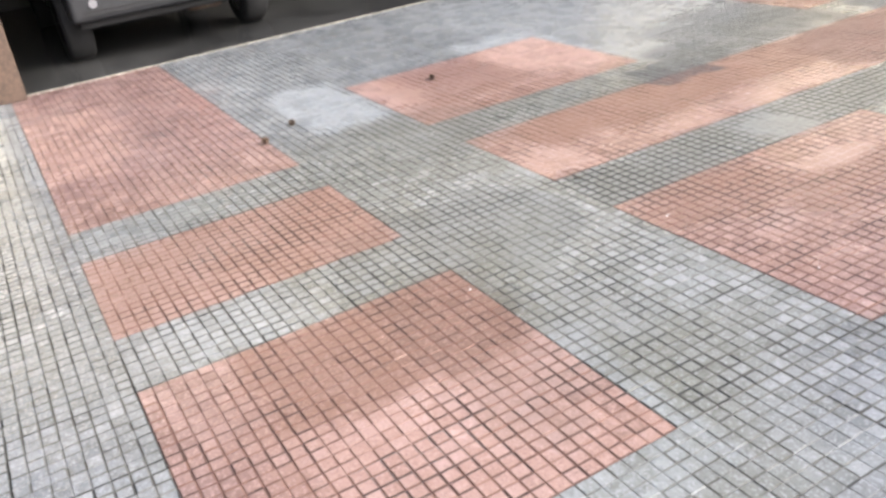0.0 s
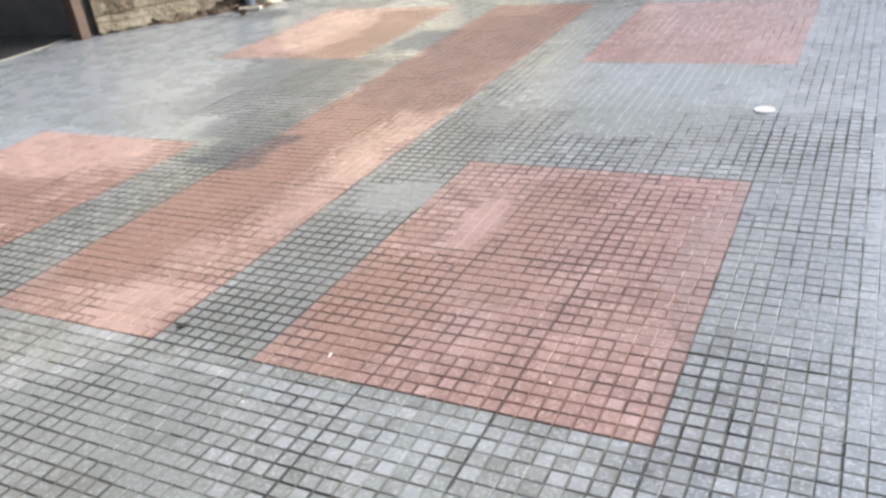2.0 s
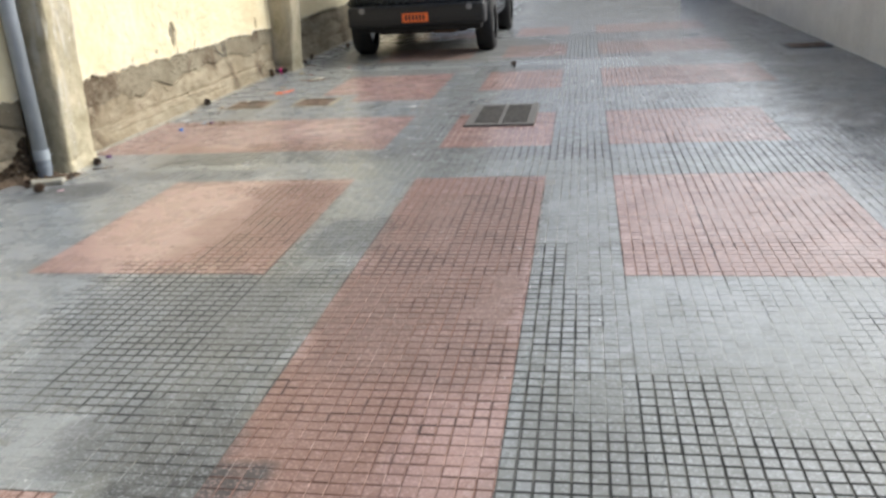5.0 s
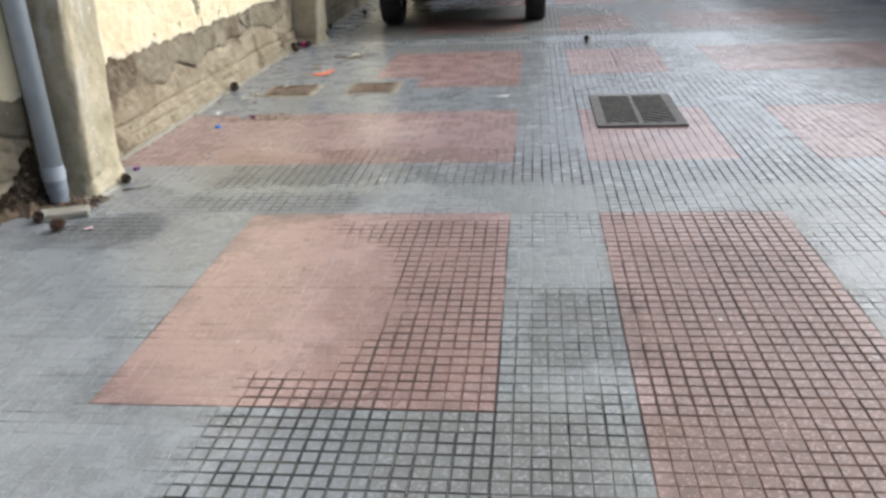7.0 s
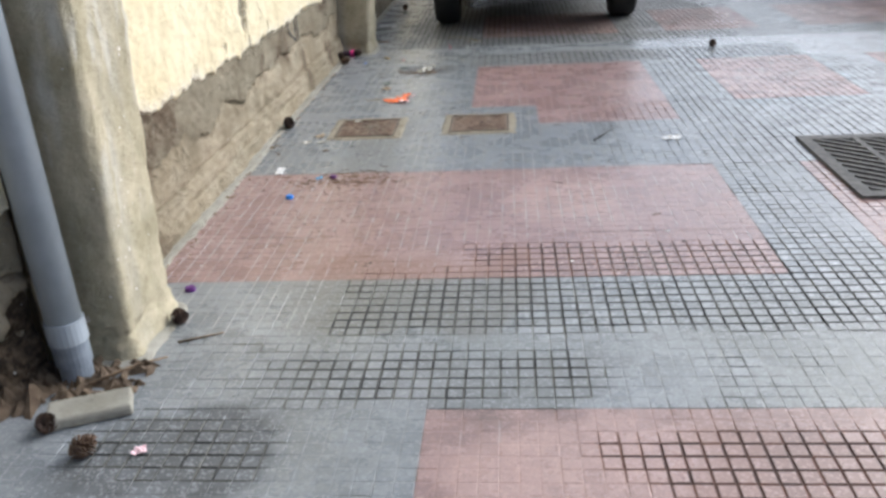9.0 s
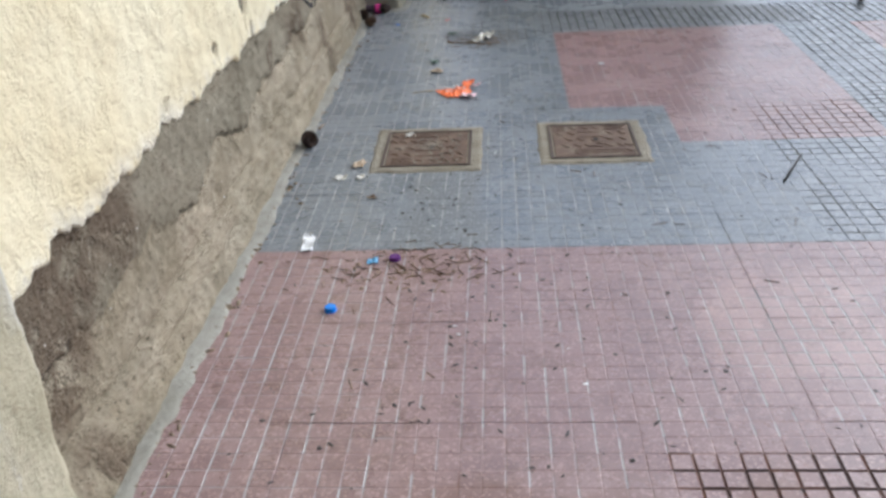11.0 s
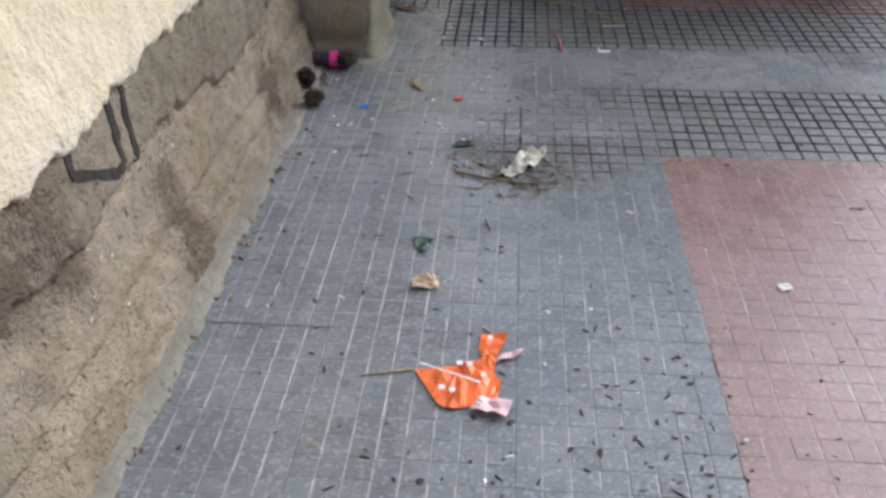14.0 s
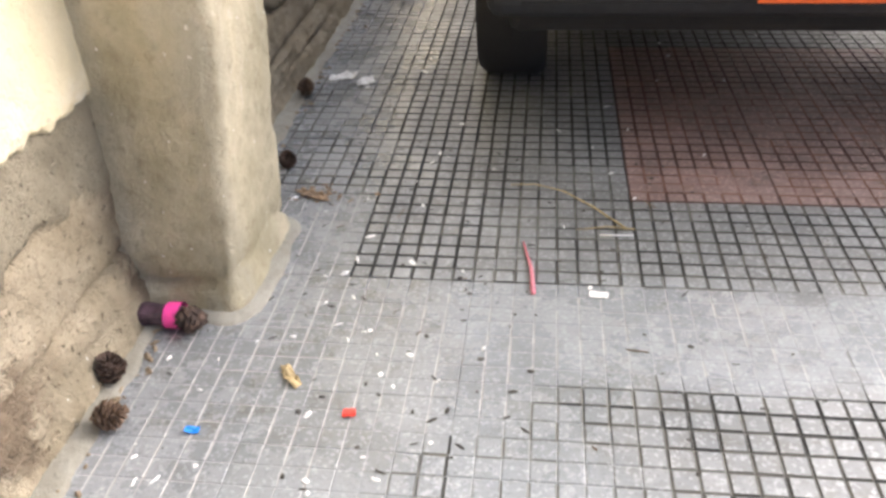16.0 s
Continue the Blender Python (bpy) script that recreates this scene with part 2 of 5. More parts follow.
def yellow_render(name):
    """Pale yellow wall render, whiter where its edge has broken away."""
    k = Nodes(name)
    lip = k.n("Attribute", attribute_name="lip").outputs["Fac"]
    n1, n2, n3 = k.noise(2.0, 6, 0.65), k.noise(18, 5, 0.6), k.noise(100, 3, 0.7)
    c = k.mix(k.ramp(n1, 0.3, 0.7), (0.68, 0.59, 0.375), (0.77, 0.70, 0.49))
    c = k.mix(k.math("MULTIPLY", k.ramp(n2, 0.52, 0.8), 0.35), c, (0.60, 0.50, 0.30))
    c = k.mix(k.math("MULTIPLY", k.ramp(n3, 0.6, 0.8), 0.25), c, (0.9, 0.85, 0.68))
    c = k.mix(k.math("MULTIPLY", lip, k.ramp(k.noise(13, 4, 0.6), 0.42, 0.56)), c, (0.76, 0.71, 0.57))
    c = k.mix(k.math("MULTIPLY", k.math("MULTIPLY", lip, k.ramp(k.noise(26, 4, 0.6), 0.58, 0.66)), 0.7), c, (0.30, 0.25, 0.17))
    k.bump(k.math("ADD", n2, k.math("MULTIPLY", n3, 0.35)), 0.8, 0.02)
    return k.done(c, 0.85, 0, 0.3)


MAT["yellow"] = yellow_render("yellow_render")
MAT["white"] = concrete("white_render", (0.72, 0.71, 0.68), (0.82, 0.81, 0.78), 2.0, 0.3)
# floor colour darkened to hold the shade inside the garage
MAT["slab"] = concrete("shaded_garage_concrete", (0.03, 0.031, 0.031), (0.085, 0.086, 0.083), 1.1, 0.05, 0.2)
# unseen inner walls, coloured dark so the floor reflects less light
MAT["garage_wall"] = concrete("dimmed_garage_render", (0.16, 0.15, 0.13), (0.24, 0.225, 0.2), 2.0, 0.3)
MAT["ground"] = concrete("bedding_cement", (0.22, 0.22, 0.21), (0.32, 0.32, 0.30), 1.2, 0.2)
MAT["mortar"] = concrete("pale_mortar", (0.27, 0.255, 0.205), (0.40, 0.385, 0.325), 5, 0.6)


MAT["collar"] = concrete("stained_beige_mortar", (0.24, 0.213, 0.155), (0.37, 0.333, 0.255), 9, 0.6)


def rusty(name):
    k = Nodes(name)
    n1, n2 = k.noise(14, 6, 0.7), k.noise(120, 4, 0.7)
    c = k.mix(k.ramp(n1, 0.3, 0.7), (0.10, 0.064, 0.043), (0.20, 0.137, 0.092))
    c = k.mix(k.math("MULTIPLY", k.ramp(n2, 0.5, 0.75), 0.5), c, (0.09, 0.06, 0.045))
    c = k.mix(k.math("MULTIPLY", k.ramp(k.noise(7, 6, 0.7), 0.52, 0.68), 0.42), c, (0.25, 0.245, 0.2))
    k.bump(n2, 0.4, 0.004)
    return k.done(c, 0.65, 0.1, 0.4)


MAT["iron"] = rusty("rusty_iron")
MAT["pvc"] = plain("grey_plastic_pipe", (0.36, 0.40, 0.44), 0.4, vary=0.1, scale=8, bump=0.05)
MAT["wood"] = plain("brown_wood", (0.10, 0.066, 0.045), 0.55, vary=0.35)
MAT["paint"] = plain("dark_blue_car_paint", (0.012, 0.016, 0.022), 0.25, 0.0, 0.6, vary=0.1, bump=0.0)
MAT["trim"] = plain("black_car_plastic", (0.018, 0.019, 0.021), 0.55, vary=0.3)
MAT["rubber"] = plain("tyre_rubber", (0.018, 0.018, 0.018), 0.8, vary=0.3)
MAT["orange"] = plain("orange_plate", (0.85, 0.16, 0.03), 0.4, vary=0.08, bump=0.0)


# ---------------------------------------------------------------- helpers
def link(name, bm, mat=None, parent=None, label="", smooth=False):
    me = bpy.data.meshes.new(name)
    bm.to_mesh(me)
    bm.free()
    mats = mat if isinstance(mat, (list, tuple)) else [mat] if mat else []
    for m in mats:
        me.materials.append(m)
    if smooth:
        for f in me.polygons:
            f.use_smooth = True
    ob = new(name, me)
    if parent is not None:
        ob.parent = parent
    if label:
        tagged(ob, label)
    return ob


def part(name, bm, material, parent, label="", smooth=False):
    return link(name, bm, material, parent, label, smooth)


def box(x0, x1, y0, y1, z0, z1, bevel=0.0, seg=2, bm=None):
    own = bmesh.new()
    bmesh.ops.create_cube(own, size=1.0)
    for v in own.verts:
        v.co = Vector(((x0 + x1) / 2 + v.co.x * (x1 - x0), (y0 + y1) / 2 + v.co.y * (y1 - y0), (z0 + z1) / 2 + v.co.z * (z1 - z0)))
    if bevel:
        bmesh.ops.bevel(own, geom=own.edges[:], offset=bevel, segments=seg, affect="EDGES", profile=0.5)
    if bm is None:
        return own
    me = bpy.data.meshes.new("tmp")
    own.to_mesh(me)
    own.free()
    bm.from_mesh(me)
    bpy.data.meshes.remove(me)
    return bm


def grid_mesh(name, fn, us, vs, mat, parent=None, label="", smooth=True):
    """A sheet of quads: fn(u, v) gives the place."""
    nu, nv = len(us), len(vs)
    pts = [fn(u, v) for u in us for v in vs]
    faces = [(i * nv + j, (i + 1) * nv + j, (i + 1) * nv + j + 1, i * nv + j + 1) for i in range(nu - 1) for j in range(nv - 1)]
    me = bpy.data.meshes.new(name)
    me.from_pydata(pts, [], faces)
    me.materials.append(mat)
    if smooth:
        me.shade_smooth()
    ob = new(name, me)
    if parent is not None:
        ob.parent = parent
    if label:
        tagged(ob, label)
    return ob


def fbm(x, y, z=0.0, octaves=4):
    return noise.fractal(Vector((x, y, z)), 1.0, 2.0, octaves)


def empty(name, at=(0, 0, 0)):
    ob = new(name)
    ob.location = at
    return ob


# ---------------------------------------------------------------- paving
def is_red(i, j):
    if -17 <= j < -14:
        return i < 0 or 1 <= i < 3 or 4 <= i < 7
    if -12 <= j < -8:
        return -3 <= i < 0 or 1 <= i < 3 or 4 <= i < 7
    if -8 <= j < -4:
        return 1 <= i < 3
    if -4 <= j < 0:
        return -3 <= i < 0 or 1 <= i < 3 or 4 <= i < 7
    if 2 <= j < 5:
        return i < 0 or 1 <= i < 3 or 4 <= i < 7
    if j == 7:
        return -2 <= i < 0
    if 8 <= j < 11 or 14 <= j < 17 or 20 <= j < 23:
        return -3 <= i < 0 or 1 <= i < 3 or 4 <= i < 8
    return False


X_RIGHT = 4.25

# What fills the grooves, stretch by stretch, later lines over earlier ones:
# x from, to, y from, to, what (1 black soil, 0 level with the face, -1 chalky line), rounded
FILL = [
    (-4, 9, -10, 17, 0.5, 0), (-3.5, 9, -10, -4.8, 0.7, 0), (2.8, 9, -10, 0.8, 0.5, 0), (3.2, 9, -4.6, 0.8, 0.18, 0),
    (-3.6, -0.8, -3.75, 0.4, -0.05, 0), (-3.6, 0.25, -3.22, -2.8, 0.05, 0), (-2.4, -0.9, -3.0, -1.65, 0.0, 0),
    (-1.2, 0.0, -4.8, -3.2, 0.55, 0), (-1.4, -0.25, -3.78, -3.15, 0.0, 1), (-1.5, -0.3, -5.34, -4.82, 0.0, 1), (-1.2, -0.3, -4.75, -4.55, 0.12, 1),
    (0.0, 0.4, -4.8, -3.25, 0.85, 0), (-0.80, 0.42, -2.25, -1.6, 1.0, 0), (-0.42, 0.42, -2.85, -2.05, 0.92, 1), (0.0, 0.4, -2.3, -1.6, 0.5, 0), (0.0, 0.4, -3.1, -2.3, 0.6, 0),
    (0.4, 1.2, -4.8, -1.6, 0.62, 0), (0.4, 0.85, -4.5, -3.3, 0.45, 0), (0.46, 0.74, -2.85, -1.8, 0.5, 1), (0.8, 1.2, -4.82, -4.5, 0.1, 1), (1.04, 1.2, -4.05, -3.75, 0.05, 1), (1.02, 1.2, -3.5, -3.2, 0.05, 1), (1.0, 1.2, -2.1, -1.55, 0.08, 1),
    (0.4, 1.2, -1.6, 0.0, 0.85, 0), (1.06, 1.2, -2.1, -1.62, 0.1, 0),
    (1.2, 1.6, -4.8, -2.4, 0.95, 0), (1.22, 1.62, -3.8, -3.48, 0.02, 1), (1.34, 1.6, -2.78, -2.42, 0.05, 1),
    (1.2, 2.85, -2.45, 0.0, 0.2, 0), (1.2, 1.36, -2.2, -1.2, 0.9, 0), (1.2, 1.5, -2.5, -1.75, 0.75, 1), (1.6, 2.8, -1.6, 0.0, 0.36, 0),
    (1.58, 1.86, -2.82, -2.48, 0.95, 0), (1.55, 2.3, -3.2, -2.8, 0.9, 0), (2.3, 2.75, -3.2, -2.6, 0.6, 0), (2.75, 3.1, -3.05, -2.65, 0.8, 0), (2.8, 3.2, -1.35, -0.7, 0.6, 1),
    (1.6, 2.8, -4.8, -3.2, 0.75, 0), (1.84, 2.0, -4.02, -3.58, 0.0, 0), (2.64, 2.8, -4.4, -3.2, 0.35, 0), (2.8, 3.02, -4.85, -4.4, 0.95, 0),
    (-1.2, 0.0, -1.6, 0.0, 0.85, 0), (-1.2, -0.76, -1.6, 0.0, -0.12, 0), (-1.22, -0.36, -1.44, -0.3, -0.12, 1), (-1.0, -0.5, -1.42, -0.85, -0.12, 0), (-0.78, 0.0, -0.1, 0.0, 0.1, 0),
    (0.0, 0.4, -1.6, -0.8, 0.55, 0), (0.0, 0.4, -0.8, -0.4, 0.06, 0), (0.0, 0.4, -0.4, 0.0, 0.4, 0),
    (-2.4, 0.4, 0.0, 0.44, 0.08, 0), (-1.8, -0.62, 0.02, 0.29, 0.8, 1), (-2.12, -1.52, -0.3, -0.02, 0.75, 1), (0.4, 1.2, 0.0, 0.4, 0.5, 0), (0.45, 0.85, 0.1, 0.72, 0.75, 0),
    (-1.62, 1.6, 0.42, 0.8, 0.85, 0), (-2.4, -1.58, 0.4, 0.8, -0.85, 0),
    (-2.4, 0.0, 0.8, 2.0, -0.5, 0), (-2.4, -1.75, 0.8, 1.95, -0.9, 0), (-1.16, 0.0, 0.8, 1.1, 0.8, 0), (-1.52, -1.1, 0.8, 0.9, 0.55, 0), (-0.95, -0.5, 1.3, 1.82, -1.2, 1),
    (-2.4, 0.0, 2.0, 4.42, -0.52, 0), (-2.4, -1.9, 2.0, 4.4, -0.7, 0), (-2.1, -1.75, 3.35, 4.3, -0.95, 1), (-1.2, 0.0, 3.2, 4.4, -0.42, 0), (-0.5, 0.0, 2.0, 3.2, 0.35, 0), (-1.35, -0.95, 3.0, 3.6, 0.12, 1),
    (-2.4, 2.0, 4.4, 5.2, -0.55, 0), (-1.2, 1.2, 4.4, 4.86, 0.82, 0), (-1.5, -1.15, 4.55, 4.86, 0.7, 1), (-1.75, -1.2, 4.25, 4.75, 0.4, 1), (-2.4, -1.85, 4.4, 5.6, -0.95, 0),
    (-1.93, 2.2, 5.2, 8.0, 1.0, 0), (-2.2, -1.9, 5.55, 6.1, 0.5, 1), (-0.9, 0.4, 4.95, 5.2, 0.05, 0), (-1.5, 1.0, 5.62, 5.8, 0.5, 0), (-1.2, 0.5, 6.0, 6.4, 0.55, 1),
]
# what lies on the face, with some shade and glare painted in: kind, x from, to, y from, to, strength
FACE = [
    ("brown", 0.36, 0.88, -4.6, -1.5, 0.8), ("brown", 0.5, 1.2, -2.6, -0.2, 0.5), ("brown", 1.6, 2.05, -4.8, -4.1, 0.6), ("brown", 1.95, 2.3, -4.3, -3.25, 0.6), ("brown", 2.2, 2.7, -4.7, -3.4, 0.25), ("brown", 1.62, 2.2, -6.5, -5.5, 0.75),
    # dark patches beyond y 5.2 also paint the shade under the parked car
    ("brown", -0.6, 0.0, -1.5, -0.1, 0.5), ("brown", -1.75, -0.9, 0.45, 1.0, 0.55), ("brown", -0.3, 0.4, -2.4, -1.5, 0.45), ("brown", 0.4, 1.25, -6.8, -5.6, 0.35), ("brown", 0.4, 1.25, -1.9, 0.0, 0.75), ("black", 0.5, 1.1, -1.3, -0.4, 0.3), ("brown", -0.5, 1.2, 5.3, 7.5, 0.6), ("black", 2.7, 3.2, -4.9, -2.6, 0.25), ("black", -1.2, 1.0, 5.7, 7.8, 0.65), ("brown", -1.1, -0.2, -4.7, -3.8, 0.4),
    ("brown", -0.6, 0.1, 4.5, 5.0, 0.35), ("brown", -1.85, -1.55, 1.8, 3.0, 0.35),
    ("black", 0.12, 0.55, -3.5, -3.0, 0.95), ("black", -0.1, 0.4, -3.15, -2.7, 0.6), ("black", -0.65, 0.35, -2.8, -1.6, 0.35), ("black", 0.06, 0.44, -1.35, -0.75, 0.6), ("black", -2.1, -1.52, -0.35, 0.0, 0.8), ("black", -1.8, -1.4, 4.2, 4.5, 0.65),
    ("black", -1.9, 0.9, 5.2, 7.4, 0.4), ("black", -1.3, 0.2, 4.35, 4.9, 0.3), ("black", 1.2, 1.62, -4.8, -2.5, 0.3), ("black", -1.7, -0.7, 0.0, 0.3, 0.3), ("black", 1.0, 2.6, -6.0, -5.2, 0.2), ("black", 1.0, 1.7, -5.6, -4.9, 0.35), ("black", -0.4, 0.6, -5.1, -4.5, 0.3), ("black", 0.4, 0.9, -2.2, -1.6, 0.35), ("black", 2.75, 3.1, -4.9, -4.3, 0.4),
    # the patch from x -3.3 to 0.1 paints glare as a paler face
    ("pale", -1.5, -0.3, -5.34, -4.82, 0.9), ("pale", -1.5, -0.2, -3.85, -3.1, 0.95), ("pale", -1.2, -0.25, -4.8, -4.5, 0.7), ("pale", -3.3, 0.1, -3.4, -1.7, 0.4), ("pale", -2.4, -0.8, -6.85, -6.25, 0.65), ("pale", -3.4, -1.6, -5.6, -4.8, 0.35), ("pale", -3.4, -1.5, -7.6, -6.85, 0.6),
    ("pale", -1.22, -0.4, -1.6, -0.05, 0.5), ("pale", 1.0, 1.22, -4.1, -2.5, 0.35), ("black", 0.4, 1.2, -2.6, -1.0, 0.3), ("pale", 0.8, 1.25, -4.85, -4.45, 0.45), ("pale", 1.0, 1.6, -6.6, -6.1, 0.45), ("pale", 1.84, 2.0, -4.02, -3.58, 0.3), ("pale", 2.1, 3.0, -6.5, -5.5, 0.5), ("pale", 1.2, 1.62, -3.8, -3.45, 0.25), ("pale", 1.3, 2.7, -2.4, -1.6, 0.25),
    ("pale", -0.98, -0.5, 1.3, 1.85, 0.4), ("pale", -1.6, 0.4, 4.85, 5.2, 0.3), ("pale", -3.2, -1.3, -1.8, -0.4, 0.3), ("pale", 0.9, 2.4, -5.4, -4.85, 0.25),
    # negative tint at x > 1.9 puts blue sky reflection into the colour
    ("olive", -0.3, 2.9, -6.3, 0.3, 0.8), ("olive", -3.4, -0.4, -7.6, -3.9, -0.6), ("olive", 1.4, 3.2, -6.8, -5.2, 0.5), ("olive", 2.1, 3.2, -6.6, -5.4, 0.7), ("olive", -1.6, 1.6, 0.2, 0.9, 0.5), ("olive", 2.8, 8.0, -5.5, 0.5, -0.8), ("olive", -3.4, -1.25, -4.0, 0.3, -0.45), ("olive", -0.5, 2.6, -10.0, -6.9, -0.6), ("olive", -2.4, 0.0, 0.9, 4.4, -0.75), ("olive", 1.9, 2.7, -4.6, -3.3, -0.5), ("olive", -1.5, 2.0, 4.4, 5.3, -0.2),
]


def speckle(i, j, seed):
    """A number from 0 to 1 for each pair of whole numbers."""
    v = np.sin(i * 127.1 + j * 311.7 + seed * 74.7) * 43758.5453
    return v - np.floor(v)


def cloud(x, y, seed, octaves=4):
    """Soft noise from 0 to 1."""
    out, amp, tot = 0.0, 1.0, 0.0
    for o in range(octaves):
        i, j = np.floor(x), np.floor(y)
        u, v = x - i, y - j
        u, v = u * u * (3 - 2 * u), v * v * (3 - 2 * v)
        a = speckle(i, j, seed + o) * (1 - u) + speckle(i + 1, j, seed + o) * u
        b = speckle(i, j + 1, seed + o) * (1 - u) + speckle(i + 1, j + 1, seed + o) * u
        out, tot = out + amp * (a * (1 - v) + b * v), tot + amp
        x, y, amp = x * 2.1, y * 2.1, amp * 0.55
    return out / tot


def stretch_mask(x, y, x0, x1, y0, y1, rounded, soft):
    """1 inside a stretch of the plan, 0 outside, over an edge of soft metres."""
    cx, cy, rx, ry = (x0 + x1) / 2, (y0 + y1) / 2, (x1 - x0) / 2, (y1 - y0) / 2
    if rounded:
        d = (1 - np.sqrt(((x - cx) / rx) ** 2 + ((y - cy) / ry) ** 2)) * min(rx, ry)
    else:
        d = np.minimum(rx - np.abs(x - cx), ry - np.abs(y - cy))
    m = np.clip(d / soft * 0.5 + 0.5, 0, 1)
    return m * m * (3 - 2 * m)


def groove_fill(x, y):
    """How the grooves are filled at places of the plan."""
    wx = x + 0.11 * (cloud(x * 5, y * 5, 1) - 0.5) * 2
    wy = y + 0.11 * (cloud(x * 5, y * 5, 21) - 0.5) * 2
    s = np.zeros_like(x)
    for x0, x1, y0, y1, w, rounded in FILL:
        m = stretch_mask(wx if rounded else 0.3 * wx + 0.7 * x, wy if rounded else 0.3 * wy + 0.7 * y, x0, x1, y0, y1, rounded, 0.05 if rounded else 0.035)
        s = s * (1 - m) + w * m
    s = s + 0.5 * (cloud(x * 2.6, y * 2.6, 40) - 0.5) + np.where(y < -4.7, 0.35, 0.7) * (cloud(x * 9, y * 9, 60, 3) - 0.5)
    # each tile has weathered in its own way
    return s + 0.22 * (speckle(np.floor(x / T + 0.001), np.floor(y / T + 0.001), 5) - 0.5)


def face_wear(x, y):
    """Stains and rubbed stretches on the face, and the shade and glare painted among them."""
    wx = x + 0.26 * (cloud(x * 4.5, y * 4.5, 81, 5) - 0.5)
    wy = y + 0.26 * (cloud(x * 4.5, y * 4.5, 91, 5) - 0.5)
    ragged = 1.5 * (cloud(x * 7, y * 7, 71, 4) - 0.5)
    out = {w: np.zeros_like(x) for w in ("pale", "brown", "black", "olive")}
    for kind, x0, x1, y0, y1, w in FACE:
        if kind == "olive":
            out[kind] = out[kind] + w * stretch_mask(wx, wy, x0, x1, y0, y1, False, 0.45)
            continue
        m = 0.5 * stretch_mask(wx, wy, x0, x1, y0, y1, True, 0.12) + 0.5 * stretch_mask(wx, wy, x0, x1, y0, y1, False, 0.06)
        m = np.clip((1.5 * m + ragged - 0.5) * 2.2, 0, 1)
        out[kind] = np.maximum(out[kind], w * m)
    return out


def tiles_mesh(name, spots, c, r, own):
    """Paving tiles of 8 x 8 studs with grooves between them, as deep as they are filled; own: one tile about its middle."""
    n, half = 8, T / 2
    tx = np.array([q[2] for q in spots])[:, None]
    ty = np.array([q[3] for q in spots])[:, None]
    a, b = (g.ravel()[None, :] for g in np.meshgrid(np.arange(n), np.arange(n), indexing="ij"))
    x0, y0 = tx - half + a * CELL, ty - half + b * CELL
    shape = x0.shape
    # the four corners of each cell, and the middles of its four sides
    cx = np.stack([x0, x0 + CELL, x0 + CELL, x0], -1)
    cy = np.stack([y0, y0, y0 + CELL, y0 + CELL], -1)
    deep = groove_fill(cx, cy)
    low = -0.0005 - 0.0027 * np.clip((deep - 0.1) / 0.5, 0, 1) - 0.0004 * np.clip(-deep, 0, 1)
    sx, sy = (cx + np.roll(cx, -1, -1)) / 2, (cy + np.roll(cy, -1, -1)) / 2
    soil = groove_fill(sx, sy) + 0.55 * (speckle(np.round(sx / CELL * 2), np.round(sy / CELL * 2), 3) - 0.5)
    # chalk keeps better in the grooves along the passage
    soil = np.where(soil < 0, soil * np.array([0.5, 1.15, 0.5, 1.15]), soil)
    # joints between whole tiles are opener than the grooves within
    seam = np.stack([b == 0, a == n - 1, b == n - 1, a == 0], -1)
    soil = soil + seam * 0.6 * np.clip(cloud(sx * 1.1, sy * 1.1, 33, 3) * 4 - 1.6, 0, 1)
    mean = soil.mean(-1)
    inset = (0.0025 + 0.0023 * np.clip((mean - 0.2) / 0.7, 0, 1))[..., None]
    out = np.array([[1, 1], [-1, 1], [-1, -1], [1, -1]])
    e = r.uniform(-0.0009, 0.0009, (*shape, 4, 2))
    top_x, top_y = cx + out[:, 0] * inset + e[..., 0], cy + out[:, 1] * inset + e[..., 1]
    top_z = np.broadcast_to(r.uniform(-0.0005, 0.0003, shape)[..., None], cx.shape)
    x = np.concatenate([cx, top_x], -1)
    y = np.concatenate([cy, top_y], -1)
    z = np.concatenate([low, top_z], -1)
    wear = face_wear(x, y)
    # every tile lies a little out of true
    k = len(spots)
    px, py = r.uniform(-0.0022, 0.0022, (2, k, 1, 1))
    z = z + r.uniform(-0.0012, 0.0008, (k, 1, 1)) + px * (x - tx[..., None]) + py * (y - ty[..., None])
    spin = r.uniform(-0.003, 0.003, (k, 1, 1))
    x, y = x - spin * (y - ty[..., None]), y + spin * (x - tx[..., None])
    if own:
        x, y = x - tx[..., None], y - ty[..., None]
    co = np.stack([x, y, z], -1).reshape(-1, 3)
    base = (np.arange(k * n * n) * 8)[:, None, None]
    quad = np.array([[4, 5, 6, 7], [0, 1, 5, 4], [1, 2, 6, 5], [2, 3, 7, 6], [3, 0, 4, 7]])[None]
    faces = (base + quad).reshape(-1, 4)
    me = bpy.data.meshes.new(name)
    me.from_pydata(co, [], faces.tolist())
    me.materials.append(MAT[c])
    me.materials.append(MAT[c + "_groove"])
    me.polygons.foreach_set("material_index", np.tile([0, 1, 1, 1, 1], k * n * n))
    fill = np.concatenate([mean[..., None], soil], -1).ravel()
    me.attributes.new("soil", "FLOAT", "FACE").data.foreach_set("value", fill.astype(np.float32))
    for w, v in wear.items():
        me.attributes.new(w, "FLOAT", "POINT").data.foreach_set("value", v.ravel().astype(np.float32))
    return me


